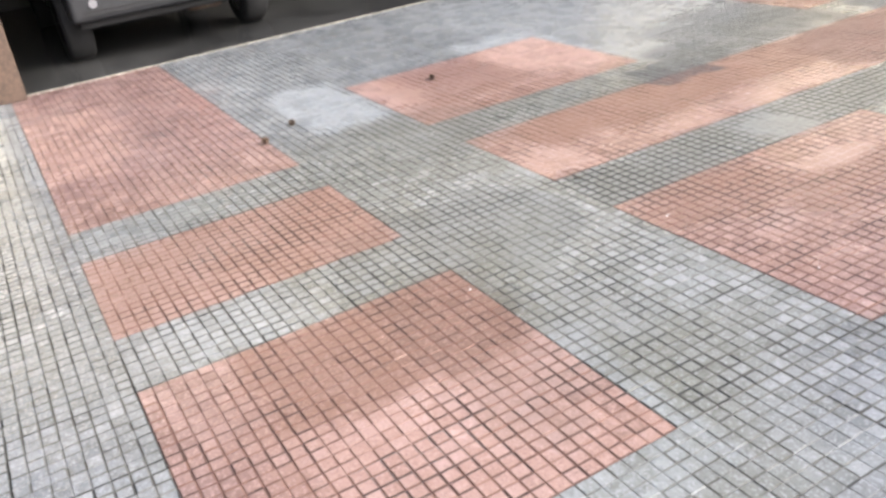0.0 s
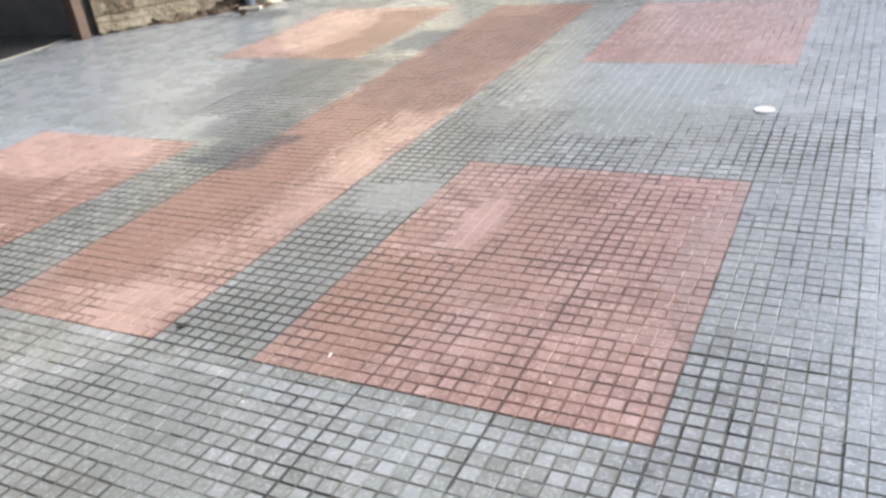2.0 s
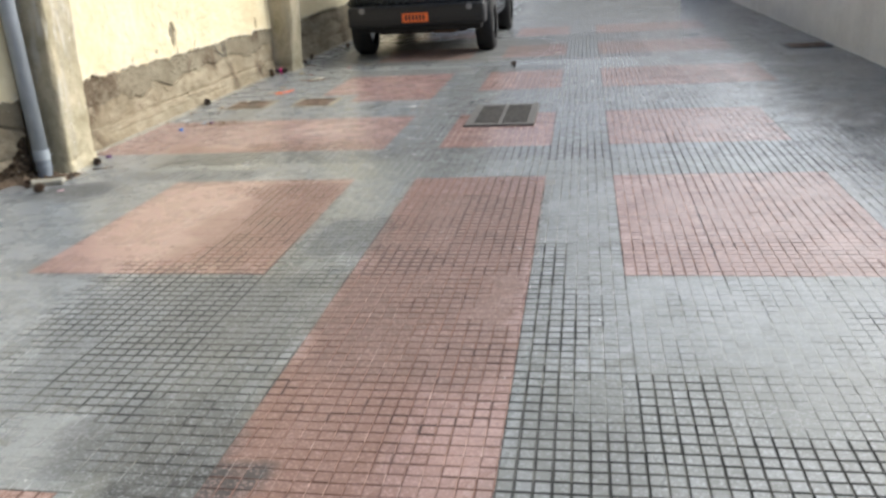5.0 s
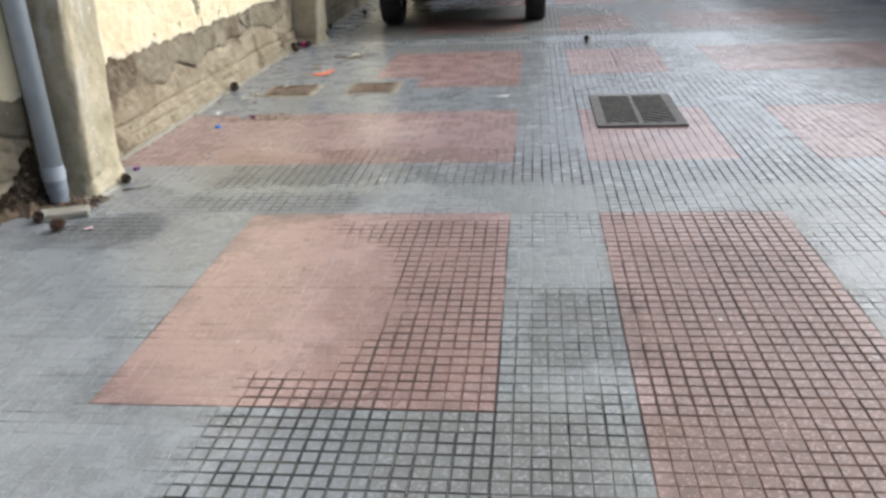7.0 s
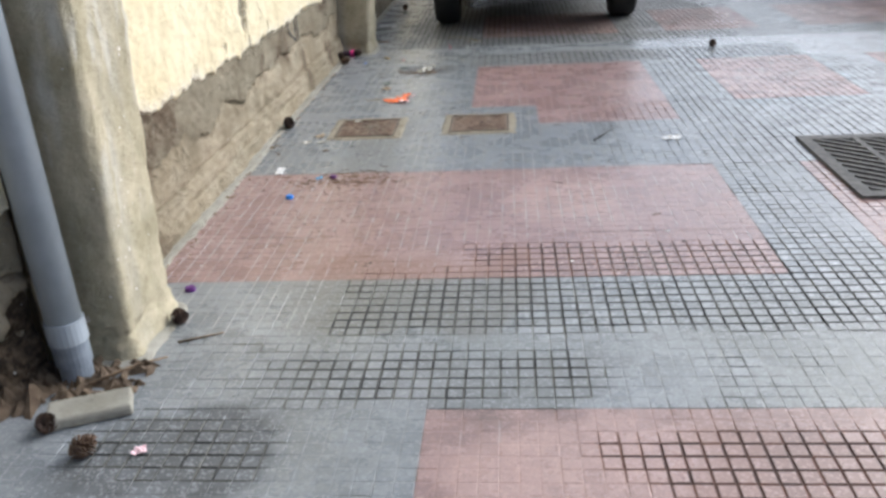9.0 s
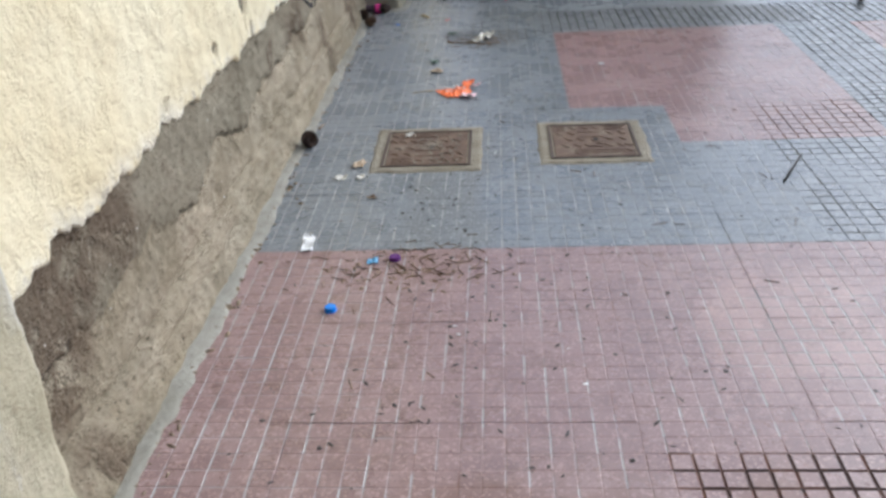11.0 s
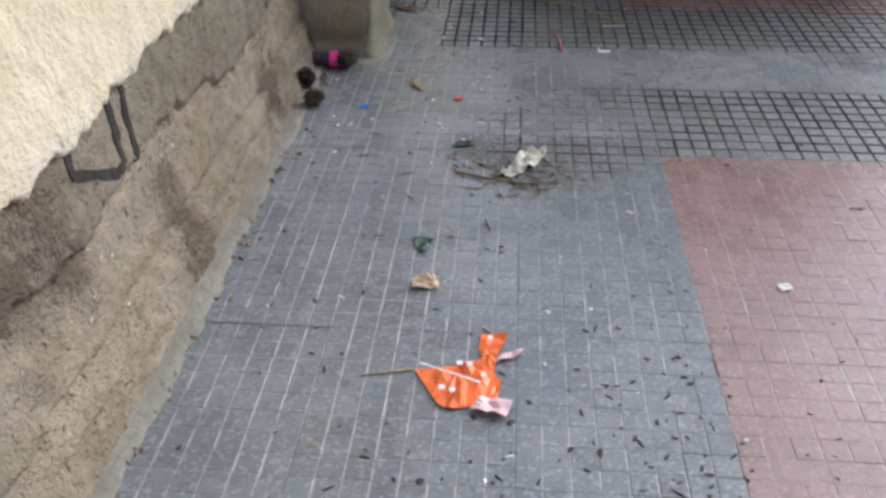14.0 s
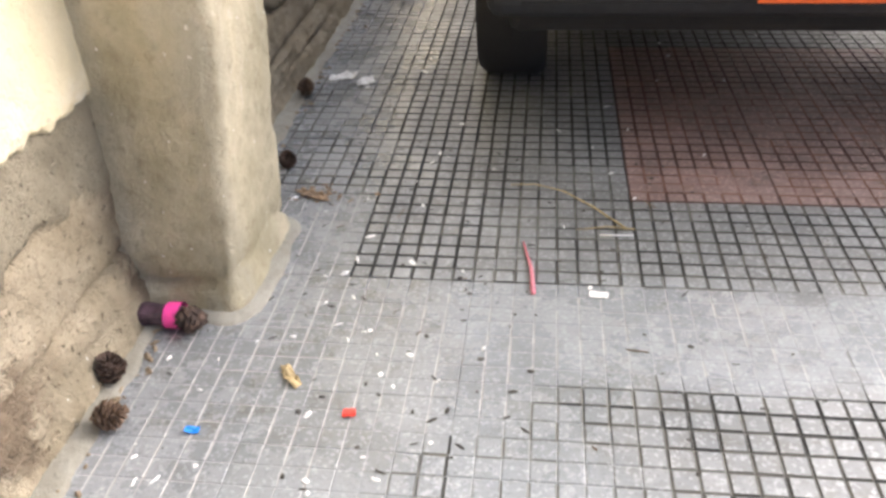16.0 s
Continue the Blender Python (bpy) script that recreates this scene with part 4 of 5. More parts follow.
# ---------------------------------------------------------------- ironwork in the paving
def cover(cx, cy, sx, sy, label, seed, spin=0):
    """A cast square cover with raised chevrons in a mortar surround."""
    rng = random.Random(seed)
    ob = tagged(empty("manhole_cover", (cx, cy, 0)), label, "manhole cover", "square covers in the paving")
    us = np.linspace(-1, 1, 41)

    def collar(u, v):
        x, y = u * (sx / 2 + 0.052), v * (sy / 2 + 0.052)
        e = max(abs(u), abs(v))
        k = 1 + (0.045 * fbm(x * 9 + seed, y * 9, 0, 3) if e > 0.9 else 0)
        return Vector((x * k, y * k, 0.0045 + 0.0015 * fbm(x * 20, y * 20, seed, 3) - 0.008 * (e > 0.97)))

    grid_mesh("collar", collar, us, us, MAT["collar"], ob, "rough pale mortar collar")
    fr = bmesh.new()
    for a in (-1, 1):
        box(a * sx / 2 - 0.005, a * sx / 2 + 0.005, -sy / 2 - 0.005, sy / 2 + 0.005, -0.01, 0.0085, bm=fr)
        box(-sx / 2 + 0.0055, sx / 2 - 0.0055, a * sy / 2 - 0.005, a * sy / 2 + 0.005, -0.01, 0.0083, bm=fr)
    part("frame", fr, MAT["iron_edge"], ob)
    part("plate", box(-sx / 2 + 0.011, sx / 2 - 0.011, -sy / 2 + 0.011, sy / 2 - 0.011, -0.01, 0.0068, 0.002, 1), MAT["iron"], ob, "rusty brown cast plate")
    hx, hy = sx / 2 - 0.012, sy / 2 - 0.012

    def raised(name, bm, u, v, turn=0):
        bm.transform(Matrix.Rotation(radians(spin), 4, "Z") @ Matrix.Translation((u * hx, v * hy, 0)) @ Matrix.Rotation(radians(turn), 4, "Z"))
        part(name, bm, MAT["iron"], ob)

    rows = [(0.8, (-0.45, -0.14, 0.16)), (0.42, (-0.82, -0.52, 0.48, 0.8)), (0.02, (-0.6, -0.28, 0.45, 0.78)), (-0.4, (-0.72, -0.4, -0.1, 0.4, 0.68, 0.92)), (-0.78, (0.9,))]
    for v, us2 in rows:
        for u in us2:
            bm = box(-0.020, 0.016, -0.0022, 0.0022, 0.006, 0.0098)
            bmesh.ops.rotate(bm, verts=bm.verts, matrix=Matrix.Rotation(radians(-42), 3, "Z"))
            q = box(-0.010, 0.010, -0.0022, 0.0022, 0.006, 0.0096)
            q.transform(Matrix.Translation((0.006, -0.006, 0)) @ Matrix.Rotation(radians(30), 4, "Z"))
            me = bpy.data.meshes.new("tmp")
            q.to_mesh(me)
            q.free()
            bm.from_mesh(me)
            bpy.data.meshes.remove(me)
            raised("chevron", bm, u + rng.uniform(-0.02, 0.02), v, rng.uniform(-8, 8))

    def hoop(rx, ry, w):
        bm = bmesh.new()
        bmesh.ops.create_circle(bm, segments=30, radius=1.0)
        ext = bmesh.ops.extrude_edge_only(bm, edges=bm.edges[:])
        inner = [g for g in ext["geom"] if isinstance(g, bmesh.types.BMVert)]
        for p in bm.verts:
            k = 1 - w / rx if p in inner else 1
            p.co = Vector((p.co.x * rx * k, p.co.y * ry * k, 0.0092))
        down = bmesh.ops.extrude_edge_only(bm, edges=[e for e in bm.edges if e.is_boundary])
        for p in [g for g in down["geom"] if isinstance(g, bmesh.types.BMVert)]:
            p.co.z = 0.006
        return bm

    raised("cast_ring", hoop(0.024, 0.022, 0.004), -0.78, 0.78)
    raised("cast_bar", box(-0.013, 0.013, -0.0025, 0.0025, 0.006, 0.009), -0.78, 0.78)
    raised("cast_ring", hoop(0.022, 0.017, 0.004), 0.14, -0.36)
    raised("cast_ring", hoop(0.022, 0.026, 0.003), 0.08, 0.05)
    cu = bpy.data.curves.new("size_mark", "FONT")
    cu.body, cu.size, cu.align_x, cu.align_y, cu.extrude = "40X40", 0.026, "CENTER", "CENTER", 0.0014
    tmp = bpy.data.objects.new("size_mark", cu)
    bm = bmesh.new()
    bm.from_mesh(tmp.to_mesh())
    tmp.to_mesh_clear()
    bpy.data.objects.remove(tmp)
    bpy.data.curves.remove(cu)
    bm.transform(Matrix.Translation((0, 0, 0.0078)))
    raised("size_mark", bm, 0.62, 0.8)
    for v in (0.68, 0.92):
        raised("cast_rib", box(-0.044, 0.044, -0.0012, 0.0012, 0.006, 0.0088), 0.62, v)
    for q in range(13):
        raised("cast_letter_bar", box(-0.0035, 0.0035, -0.006, 0.006, 0.006, 0.0084), -0.45 + q * 0.095, -0.76)
    for v in (-0.86, -0.67):
        raised("cast_rib", box(-0.098, 0.102, -0.0012, 0.0012, 0.006, 0.0088), 0.12, v)
    for v in (0.2, 0.52):
        raised("cast_rib", box(-0.05, 0.05, -0.0012, 0.0012, 0.006, 0.0088), -0.02, v)
    # no real hole: a thin black plate holds its shade
    part("keyhole", box(0.004, 0.022, -0.016, 0.018, 0.0062, 0.0076), MAT["hole_black"], ob, "flat black plate painting the shade of a lifting hole")
    return ob


MAT["iron_edge"] = plain("brown_iron_edge", (0.085, 0.06, 0.045), 0.65, 0.2, vary=0.4, scale=25)
MAT["iron_dark"] = plain("dark_iron", (0.05, 0.042, 0.037), 0.6, 0.4, vary=0.4, scale=25)
# black that paints the shade inside holes
MAT["hole_black"] = plain("painted_hole_black", (0.012, 0.011, 0.010), 0.9, vary=0.3)
MAT["castgrey"] = plain("worn_cast_iron", (0.10, 0.096, 0.088), 0.75, 0.0, vary=0.4, scale=30)
cover(-1.789, 2.793, 0.335, 0.335, "rusty square iron cover strewn with grit and scraps", 2, 180)
cover(-1.140, 2.826, 0.328, 0.325, "rusty square iron cover with raised chevrons", 5)


def drain_grate(cx, cy, sx, sy):
    ob = tagged(empty("drain_grate", (cx, cy, 0)), "square iron rainwater grate with two rows of slanted bars", "drain grate")
    # shallow black sheet in place of a deep shaded pit
    part("pit", box(-sx / 2 + 0.03, sx / 2 - 0.03, -sy / 2 + 0.03, sy / 2 - 0.03, -0.01, 0.0035), MAT["hole_black"], ob, "flat black sheet painting the shade of the pit under the bars")
    fr = bmesh.new()
    for a in (-1, 1):
        box(a * (sx / 2 - 0.03) - 0.03, a * (sx / 2 - 0.03) + 0.03, -sy / 2, sy / 2, -0.01, 0.014, bm=fr)
        box(-sx / 2 + 0.0605, sx / 2 - 0.0605, a * (sy / 2 - 0.03) - 0.03, a * (sy / 2 - 0.03) + 0.03, -0.01, 0.0138, bm=fr)
    part("frame", fr, MAT["castgrey"], ob)
    part("middle_bar", box(-0.014, 0.014, -sy / 2 + 0.061, sy / 2 - 0.061, 0.0, 0.0135), MAT["castgrey"], ob)
    # slanting bars, cut off at the frame and the middle bar
    for s in (-1, 1):
        x0, x1 = sorted((s * 0.0145, s * (sx / 2 - 0.0605)))
        y0, y1 = -sy / 2 + 0.0605, sy / 2 - 0.0605
        for q in range(-9, 10):
            bar = box(-0.4, 0.4, -0.0115, 0.0115, 0.001, 0.0125)
            bar.transform(Matrix.Translation(((x0 + x1) / 2, q * 0.078, 0)) @ Matrix.Rotation(radians(-40), 4, "Z"))
            for co, no in (((x0, 0, 0), (-1, 0, 0)), ((x1, 0, 0), (1, 0, 0)), ((0, y0, 0), (0, -1, 0)), ((0, y1, 0), (0, 1, 0))):
                bmesh.ops.bisect_plane(bar, geom=bar.verts[:] + bar.edges[:] + bar.faces[:], plane_co=co, plane_no=no, clear_outer=True)
                bmesh.ops.holes_fill(bar, edges=bar.edges[:])
            if len(bar.faces) > 4 and sum(f.calc_area() for f in bar.faces) > 0.004:
                part("bar", bar, MAT["castgrey"], ob)
            else:
                bar.free()


drain_grate(0.77, 1.92, 0.545, 0.87)
dr = tagged(empty("drain_cover", (4.0, 5.6, 0)), "dark iron drain cover at the foot of the white wall", "drain cover")
part("frame", box(-0.24, 0.24, -0.2, 0.2, -0.01, 0.006, 0.002, 1), MAT["iron_dark"], dr)
for q in range(6):
    part("bar", box(-0.2, 0.2, -0.16 + q * 0.056, -0.135 + q * 0.056, 0.004, 0.012, 0.002, 1), MAT["iron"], dr)


# ---------------------------------------------------------------- pine cones
MAT["cone"] = plain("pine_cone_scales", (0.075, 0.048, 0.034), 0.8, vary=0.5, scale=60)
MAT["cone_tan"] = plain("pine_cone_weathered", (0.15, 0.10, 0.065), 0.85, vary=0.5, scale=60)


def cone_mesh(seed, mat, r=0.033, length=0.066):
    rng = random.Random(seed)
    bm = bmesh.new()
    bmesh.ops.create_uvsphere(bm, u_segments=10, v_segments=7, radius=r * 0.5)
    for v in bm.verts:
        v.co.z *= length / (2 * r)
    n = 62
    for i in range(n):
        f = (i + 0.5) / n
        z = (f - 0.5) * length
        rad = r * (math.sin(math.pi * (0.12 + 0.80 * f)) ** 0.7) * (1.06 - 0.25 * f)
        a = i * 2.39996 + rng.uniform(-0.1, 0.1)
        w = 0.0068 * (0.75 + 0.5 * math.sin(math.pi * f))
        out = Vector((math.cos(a), math.sin(a), 0))
        side = Vector((-math.sin(a), math.cos(a), 0))
        tip = out * rad * rng.uniform(0.95, 1.15) + Vector((0, 0, z + 0.010 + rng.uniform(-0.002, 0.003)))
        root = out * rad * 0.45 + Vector((0, 0, z - 0.004))
        up = Vector((0, 0, 0.0028))
        vs = [bm.verts.new(p) for p in (root - side * w * 0.5, root + side * w * 0.5, tip + side * w, tip - side * w, tip + side * w + up, tip - side * w + up, root + up * 2)]
        for q in ((0, 1, 2, 3), (3, 2, 4, 5), (0, 3, 5, 6), (1, 6, 4, 2), (5, 4, 6)):
            bm.faces.new([vs[k] for k in q])
    me = bpy.data.meshes.new("pine_cone")
    bm.to_mesh(me)
    bm.free()
    me.materials.append(mat)
    return me


CONES = [cone_mesh(1, MAT["cone"]), cone_mesh(2, MAT["cone"], 0.030, 0.06), cone_mesh(3, MAT["cone_tan"], 0.033, 0.062)]
# place, which mesh, tilt, turn, size
for x, y, q, tilt, turn, s in [
    (-2.275, 2.85, 0, 75, 30, 1.15), (-2.318, 4.794, 0, 15, 60, 1.1), (-2.268, 4.67, 2, 80, 100, 1.05), (-2.205, 4.972, 1, 85, -80, 1.15), (-2.205, 5.755, 1, 50, 10, 1.0),
    (-2.285, 6.29, 2, 20, 45, 1.0), (-2.224, -0.10, 0, 60, 20, 0.95), (-2.072, -0.21, 2, 70, 130, 1.1), (-2.075, 0.49, 0, 80, 70, 0.95), (0.62, 4.83, 2, 85, 20, 1.0),
    (-2.10, 7.5, 0, 70, 0, 1.1), (-0.70, -5.37, 2, 85, 15, 0.68), (-0.50, -5.62, 2, 86, 100, 0.75), (-0.83, -4.30, 0, 86, 40, 0.65),
]:
    ob = new("pine_cone", CONES[q])
    tagged(ob, "open brown pine cone lying on the paving" if q != 2 else "weathered tan-brown pine cone lying on its side", "pine cone", "fallen pine cones")
    ob.matrix_basis = pose(x, y, 0.0, tilt, 0, turn) @ Matrix.Scale(s * 0.88, 4)
    low = min((ob.matrix_basis @ v.co).z for v in CONES[q].vertices)
    ob.location.z = -low - 0.0005


# ---------------------------------------------------------------- litter
def sheet(pts, thick=0.0012, crumple=0.006, cuts=3, seed=0, lift=0.0015):
    """A crumpled scrap from an outline, with thickness."""
    bm = bmesh.new()
    f = bm.faces.new([bm.verts.new((x, y, 0)) for x, y in pts])
    bmesh.ops.triangulate(bm, faces=[f])
    bmesh.ops.subdivide_edges(bm, edges=bm.edges[:], cuts=cuts, use_grid_fill=True)
    for v in bm.verts:
        v.co.z = lift + crumple * abs(fbm(v.co.x * 28, v.co.y * 28, seed, 3)) * 1.6
    top = bm.faces[:]
    ext = bmesh.ops.extrude_face_region(bm, geom=top)
    for v in [g for g in ext["geom"] if isinstance(g, bmesh.types.BMVert)]:
        v.co.z += thick
    bmesh.ops.recalc_face_normals(bm, faces=bm.faces)
    return bm


def scrap(name, label, cat, x, y, pts, mat, turn=0, seed=0, crumple=0.006, group=""):
    ob = link(name, sheet(pts, 0.001, crumple, 3, seed), mat, smooth=False)
    tagged(ob, label, cat, group)
    ob.matrix_basis = pose(x, y, 0.0, 0, 0, turn)
    return ob


def colour(name, c, rough=0.5, vary=0.12):
    MAT[name] = plain(name, c, rough, vary=vary, scale=40, bump=0.1)
    return MAT[name]


colour("orange_film", (0.88, 0.2, 0.05), 0.3)
colour("white_paper", (0.78, 0.78, 0.76), 0.7)
colour("pink_film", (0.78, 0.55, 0.58), 0.5)
colour("tissue", (0.62, 0.60, 0.52), 0.9, 0.25)
colour("blue_plastic", (0.02, 0.22, 0.75), 0.3)
colour("purple_plastic", (0.10, 0.02, 0.16), 0.3)
colour("red_plastic", (0.75, 0.06, 0.04), 0.35)
colour("pink_plastic", (0.62, 0.22, 0.27), 0.35)
colour("hot_pink", (0.90, 0.07, 0.35), 0.4)
colour("straw", (0.42, 0.33, 0.17), 0.8, 0.35)
colour("tan_leaf", (0.20, 0.14, 0.085), 0.8, 0.4)
colour("dark_leaf", (0.045, 0.042, 0.035), 0.85, 0.4)
colour("green_foil", (0.05, 0.09, 0.06), 0.4, 0.4)
colour("bread", (0.48, 0.38, 0.26), 0.8, 0.3)

bag = tagged(empty("snack_wrapper", (-1.72, 3.46, 0)), "torn orange snack wrapper with white print", "wrapper")
part("film", sheet([(-0.085, 0.02), (-0.03, -0.075), (0.0, -0.085), (0.05, -0.07), (0.085, -0.05), (0.09, -0.01), (0.075, 0.02), (0.08, 0.07), (0.10, 0.13), (0.045, 0.135), (0.04, 0.095), (0.05, 0.06), (0.0, 0.035)], 0.001, 0.012, 3, 4), MAT["orange_film"], bag, "bright orange film")
part("torn_end", sheet([(0.03, -0.085), (0.10, -0.105), (0.115, -0.06), (0.055, -0.055)], 0.001, 0.010, 3, 6, 0.006), MAT["pink_film"], bag, "pale pink inner end")
part("flap", sheet([(0.075, 0.045), (0.13, 0.075), (0.135, 0.09), (0.09, 0.075)], 0.001, 0.008, 3, 8, 0.004), MAT["pink_film"], bag)
part("seam", sheet([(-0.08, 0.02), (0.05, -0.03), (0.05, -0.025), (-0.07, 0.021)], 0.001, 0.0, 2, 9, 0.0215), MAT["white_paper"], bag, "white seam line")
for bx, by, w in ((0.0, 0.02, 0.012), (0.02, 0.018, 0.012), (-0.03, -0.05, 0.012), (-0.01, -0.055, 0.012), (0.06, 0.10, 0.01), (0.05, -0.01, 0.01)):
    part("print_bar", sheet([(bx, by), (bx + w, by), (bx + w, by + 0.012), (bx, by + 0.012)], 0.001, 0.0, 1, 1, 0.0205), MAT["white_paper"], bag)


def twig(name, label, pts, r, mat, cat="twig", group=""):
    """A thin bent stalk through the points, lying on the ground."""
    bm = bmesh.new()
    rings = []
    for n, p in enumerate(pts):
        p = Vector(p)
        d = (Vector(pts[min(n + 1, len(pts) - 1)]) - Vector(pts[max(n - 1, 0)])).normalized()
        s = d.cross(Vector((0, 0, 1))).normalized()
        u = s.cross(d)
        rr = r * (1 - 0.55 * n / max(1, len(pts) - 1))
        rings.append([bm.verts.new(p + (s * math.cos(a) + u * math.sin(a)) * rr) for a in (0, 1.257, 2.513, 3.77, 5.027)])
    for a, b in zip(rings, rings[1:]):
        for q in range(5):
            bm.faces.new((a[q], a[(q + 1) % 5], b[(q + 1) % 5], b[q]))
    bm.faces.new(rings[0][::-1])
    bm.faces.new(rings[-1])
    ob = link(name, bm, mat, smooth=True)
    return tagged(ob, label, cat, group)


twig("dry_stalk", "long pale dry grass stalk, curved, on dark paving", [(-1.22, 5.45, 0.003), (-1.30, 5.55, 0.006), (-1.38, 5.63, 0.008), (-1.46, 5.67, 0.006), (-1.53, 5.67, 0.003)], 0.003, MAT["straw"])
twig("dry_stalk", "short pale dry grass stalk beside a white stick", [(-1.20, 5.45, 0.003), (-1.27, 5.455, 0.005), (-1.35, 5.44, 0.002)], 0.0025, MAT["straw"])
twig("lollipop_stick", "straight white paper lollipop stick", [(-1.29, 5.415, 0.003), (-1.205, 5.42, 0.003)], 0.0032, MAT["white_paper"], "stick")
twig("drinking_straw", "flattened pink drinking straw", [(-1.455, 5.155, 0.004), (-1.463, 5.26, 0.005), (-1.485, 5.37, 0.004)], 0.007, MAT["pink_plastic"], "straw")
twig("dry_twig", "dark brown bent twig beside a used tissue", [(-1.78, 4.27, 0.004), (-1.68, 4.235, 0.006), (-1.58, 4.215, 0.005), (-1.50, 4.24, 0.004)], 0.004, MAT["tan_leaf"])
twig("dry_twig", "dark thin straight twig on grey paving", [(-0.52, 2.42, 0.004), (-0.39, 2.65, 0.004)], 0.005, MAT["dark_leaf"])
twig("dry_stalk", "pale straight stalk at the tip of a wrapper", [(-1.81, 3.48, 0.004), (-1.91, 3.455, 0.003)], 0.003, MAT["straw"])
twig("dry_twig", "brown twig beside the drainpipe foot", [(-2.20, 0.10, 0.02), (-2.10, 0.22, 0.012), (-2.03, 0.27, 0.006)], 0.006, MAT["tan_leaf"])
twig("dry_twig", "brown twig lying by the buttress", [(-2.03, 0.36, 0.005), (-1.9, 0.42, 0.004)], 0.005, MAT["tan_leaf"])

scrap("tissue", "dirty white crumpled paper tissue", "tissue", -1.585, 4.325, [(-0.075, -0.07), (-0.03, -0.075), (0.02, -0.02), (0.055, 0.03), (0.06, 0.07), (0.01, 0.075), (-0.02, 0.03), (-0.05, -0.03)], MAT["tissue"], 0, 3, 0.03)
scrap("paper_scrap", "white torn paper scrap", "paper", -2.125, 2.05, [(-0.018, -0.06), (0.02, -0.055), (0.022, 0.03), (0.0, 0.06), (-0.02, 0.045)], MAT["white_paper"], 5, 5, 0.014)
scrap("paper_scrap", "flat white paper scrap on grey paving", "paper", -0.12, 2.43, [(-0.05, -0.03), (0.03, -0.035), (0.06, 0.0), (0.02, 0.03), (-0.04, 0.02)], MAT["white_paper"], 0, 6, 0.008)
scrap("paper_scrap", "small white card scrap", "paper", -1.304, 5.16, [(-0.022, -0.011), (0.022, -0.011), (0.022, 0.011), (-0.022, 0.011)], MAT["white_paper"], -6, 7, 0.003)
scrap("paper_scrap", "white crumpled paper near the wheel", "paper", -2.19, 6.46, [(-0.05, -0.03), (0.04, -0.03), (0.06, 0.01), (0.0, 0.035), (-0.05, 0.01)], MAT["white_paper"], 10, 9, 0.012)
scrap("paper_scrap", "white crumpled paper scraps by the wall", "paper", -2.10, 6.41, [(-0.04, -0.02), (0.03, -0.03), (0.05, 0.02), (-0.01, 0.03)], MAT["white_paper"], 40, 10, 0.014)
scrap("crushed_packet", "small beige crushed packet", "packet", -1.813, 3.765, [(-0.03, -0.025), (0.03, -0.025), (0.034, 0.02), (0.0, 0.035), (-0.03, 0.02)], MAT["bread"], 8, 11, 0.014)
scrap("foil_scrap", "dark green foil scrap", "foil", -1.84, 3.91, [(-0.022, 0.03), (0.0, 0.04), (0.028, 0.02), (0.02, -0.03), (-0.005, -0.02)], MAT["green_foil"], 0, 12, 0.014)
scrap("foil_scrap", "dark foil scrap with a white edge", "foil", -1.767, 4.43, [(-0.035, -0.012), (0.03, -0.008), (0.035, 0.015), (-0.02, 0.015)], MAT["green_foil"], 10, 13, 0.012)
scrap("dry_leaf", "brown dry leaf in plant scraps beside the buttress", "leaf", -2.085, 5.58, [(-0.05, 0.02), (-0.01, 0.022), (0.04, 0.0), (0.055, -0.03), (0.02, -0.025), (-0.03, -0.006)], MAT["tan_leaf"], 0, 14, 0.016)
scrap("dry_leaf", "curled tan dry leaf", "leaf", -1.95, 4.835, [(-0.03, 0.03), (-0.01, 0.03), (0.03, -0.02), (0.02, -0.035), (-0.01, -0.01)], MAT["straw"], 0, 15, 0.016)
scrap("dry_leaf", "small dark curled leaf", "leaf", -1.955, 2.365, [(-0.024, 0.0), (0.0, 0.013), (0.024, 0.004), (0.008, -0.011)], MAT["tan_leaf"], 0, 16, 0.010)
scrap("dry_leaf", "pale tan leaf pieces beside the cover", "leaf", -2.05, 2.655, [(-0.03, -0.03), (0.02, -0.035), (0.03, 0.02), (0.0, 0.035)], MAT["bread"], 0, 17, 0.012)
scrap("dry_leaf", "cream dry leaf on the paving", "leaf", -2.10, 2.535, [(-0.028, -0.01), (0.02, -0.02), (0.03, 0.01), (-0.01, 0.02)], MAT["tissue"], 0, 18, 0.010)
scrap("dry_leaf", "cream dry leaf on the paving", "leaf", -2.018, 2.536, [(-0.022, -0.01), (0.02, -0.015), (0.022, 0.012), (-0.01, 0.018)], MAT["tissue"], 60, 19, 0.010)
scrap("dry_leaf", "cream dry leaf on a rusty cover", "leaf", -1.87, 2.925, [(-0.025, -0.012), (0.02, -0.016), (0.025, 0.012), (-0.01, 0.018)], MAT["tissue"], 20, 20, 0.016)
scrap("foil_scrap", "pinkish foil scrap by the drainpipe", "foil", -1.93, -0.19, [(-0.02, -0.012), (0.02, -0.016), (0.016, 0.02), (-0.01, 0.018)], MAT["pink_film"], 20, 21, 0.016)
scrap("red_scrap", "small red plastic scrap", "plastic scrap", -1.805, 4.74, [(-0.014, -0.01), (0.014, -0.01), (0.012, 0.012), (-0.012, 0.012)], MAT["red_plastic"], 10, 22, 0.006)
scrap("dry_leaf", "dark brown dry leaf", "leaf", 1.253, -4.71, [(-0.03, 0.0), (0.0, 0.018), (0.03, 0.005), (0.01, -0.015)], MAT["dark_leaf"], 30, 23, 0.014)
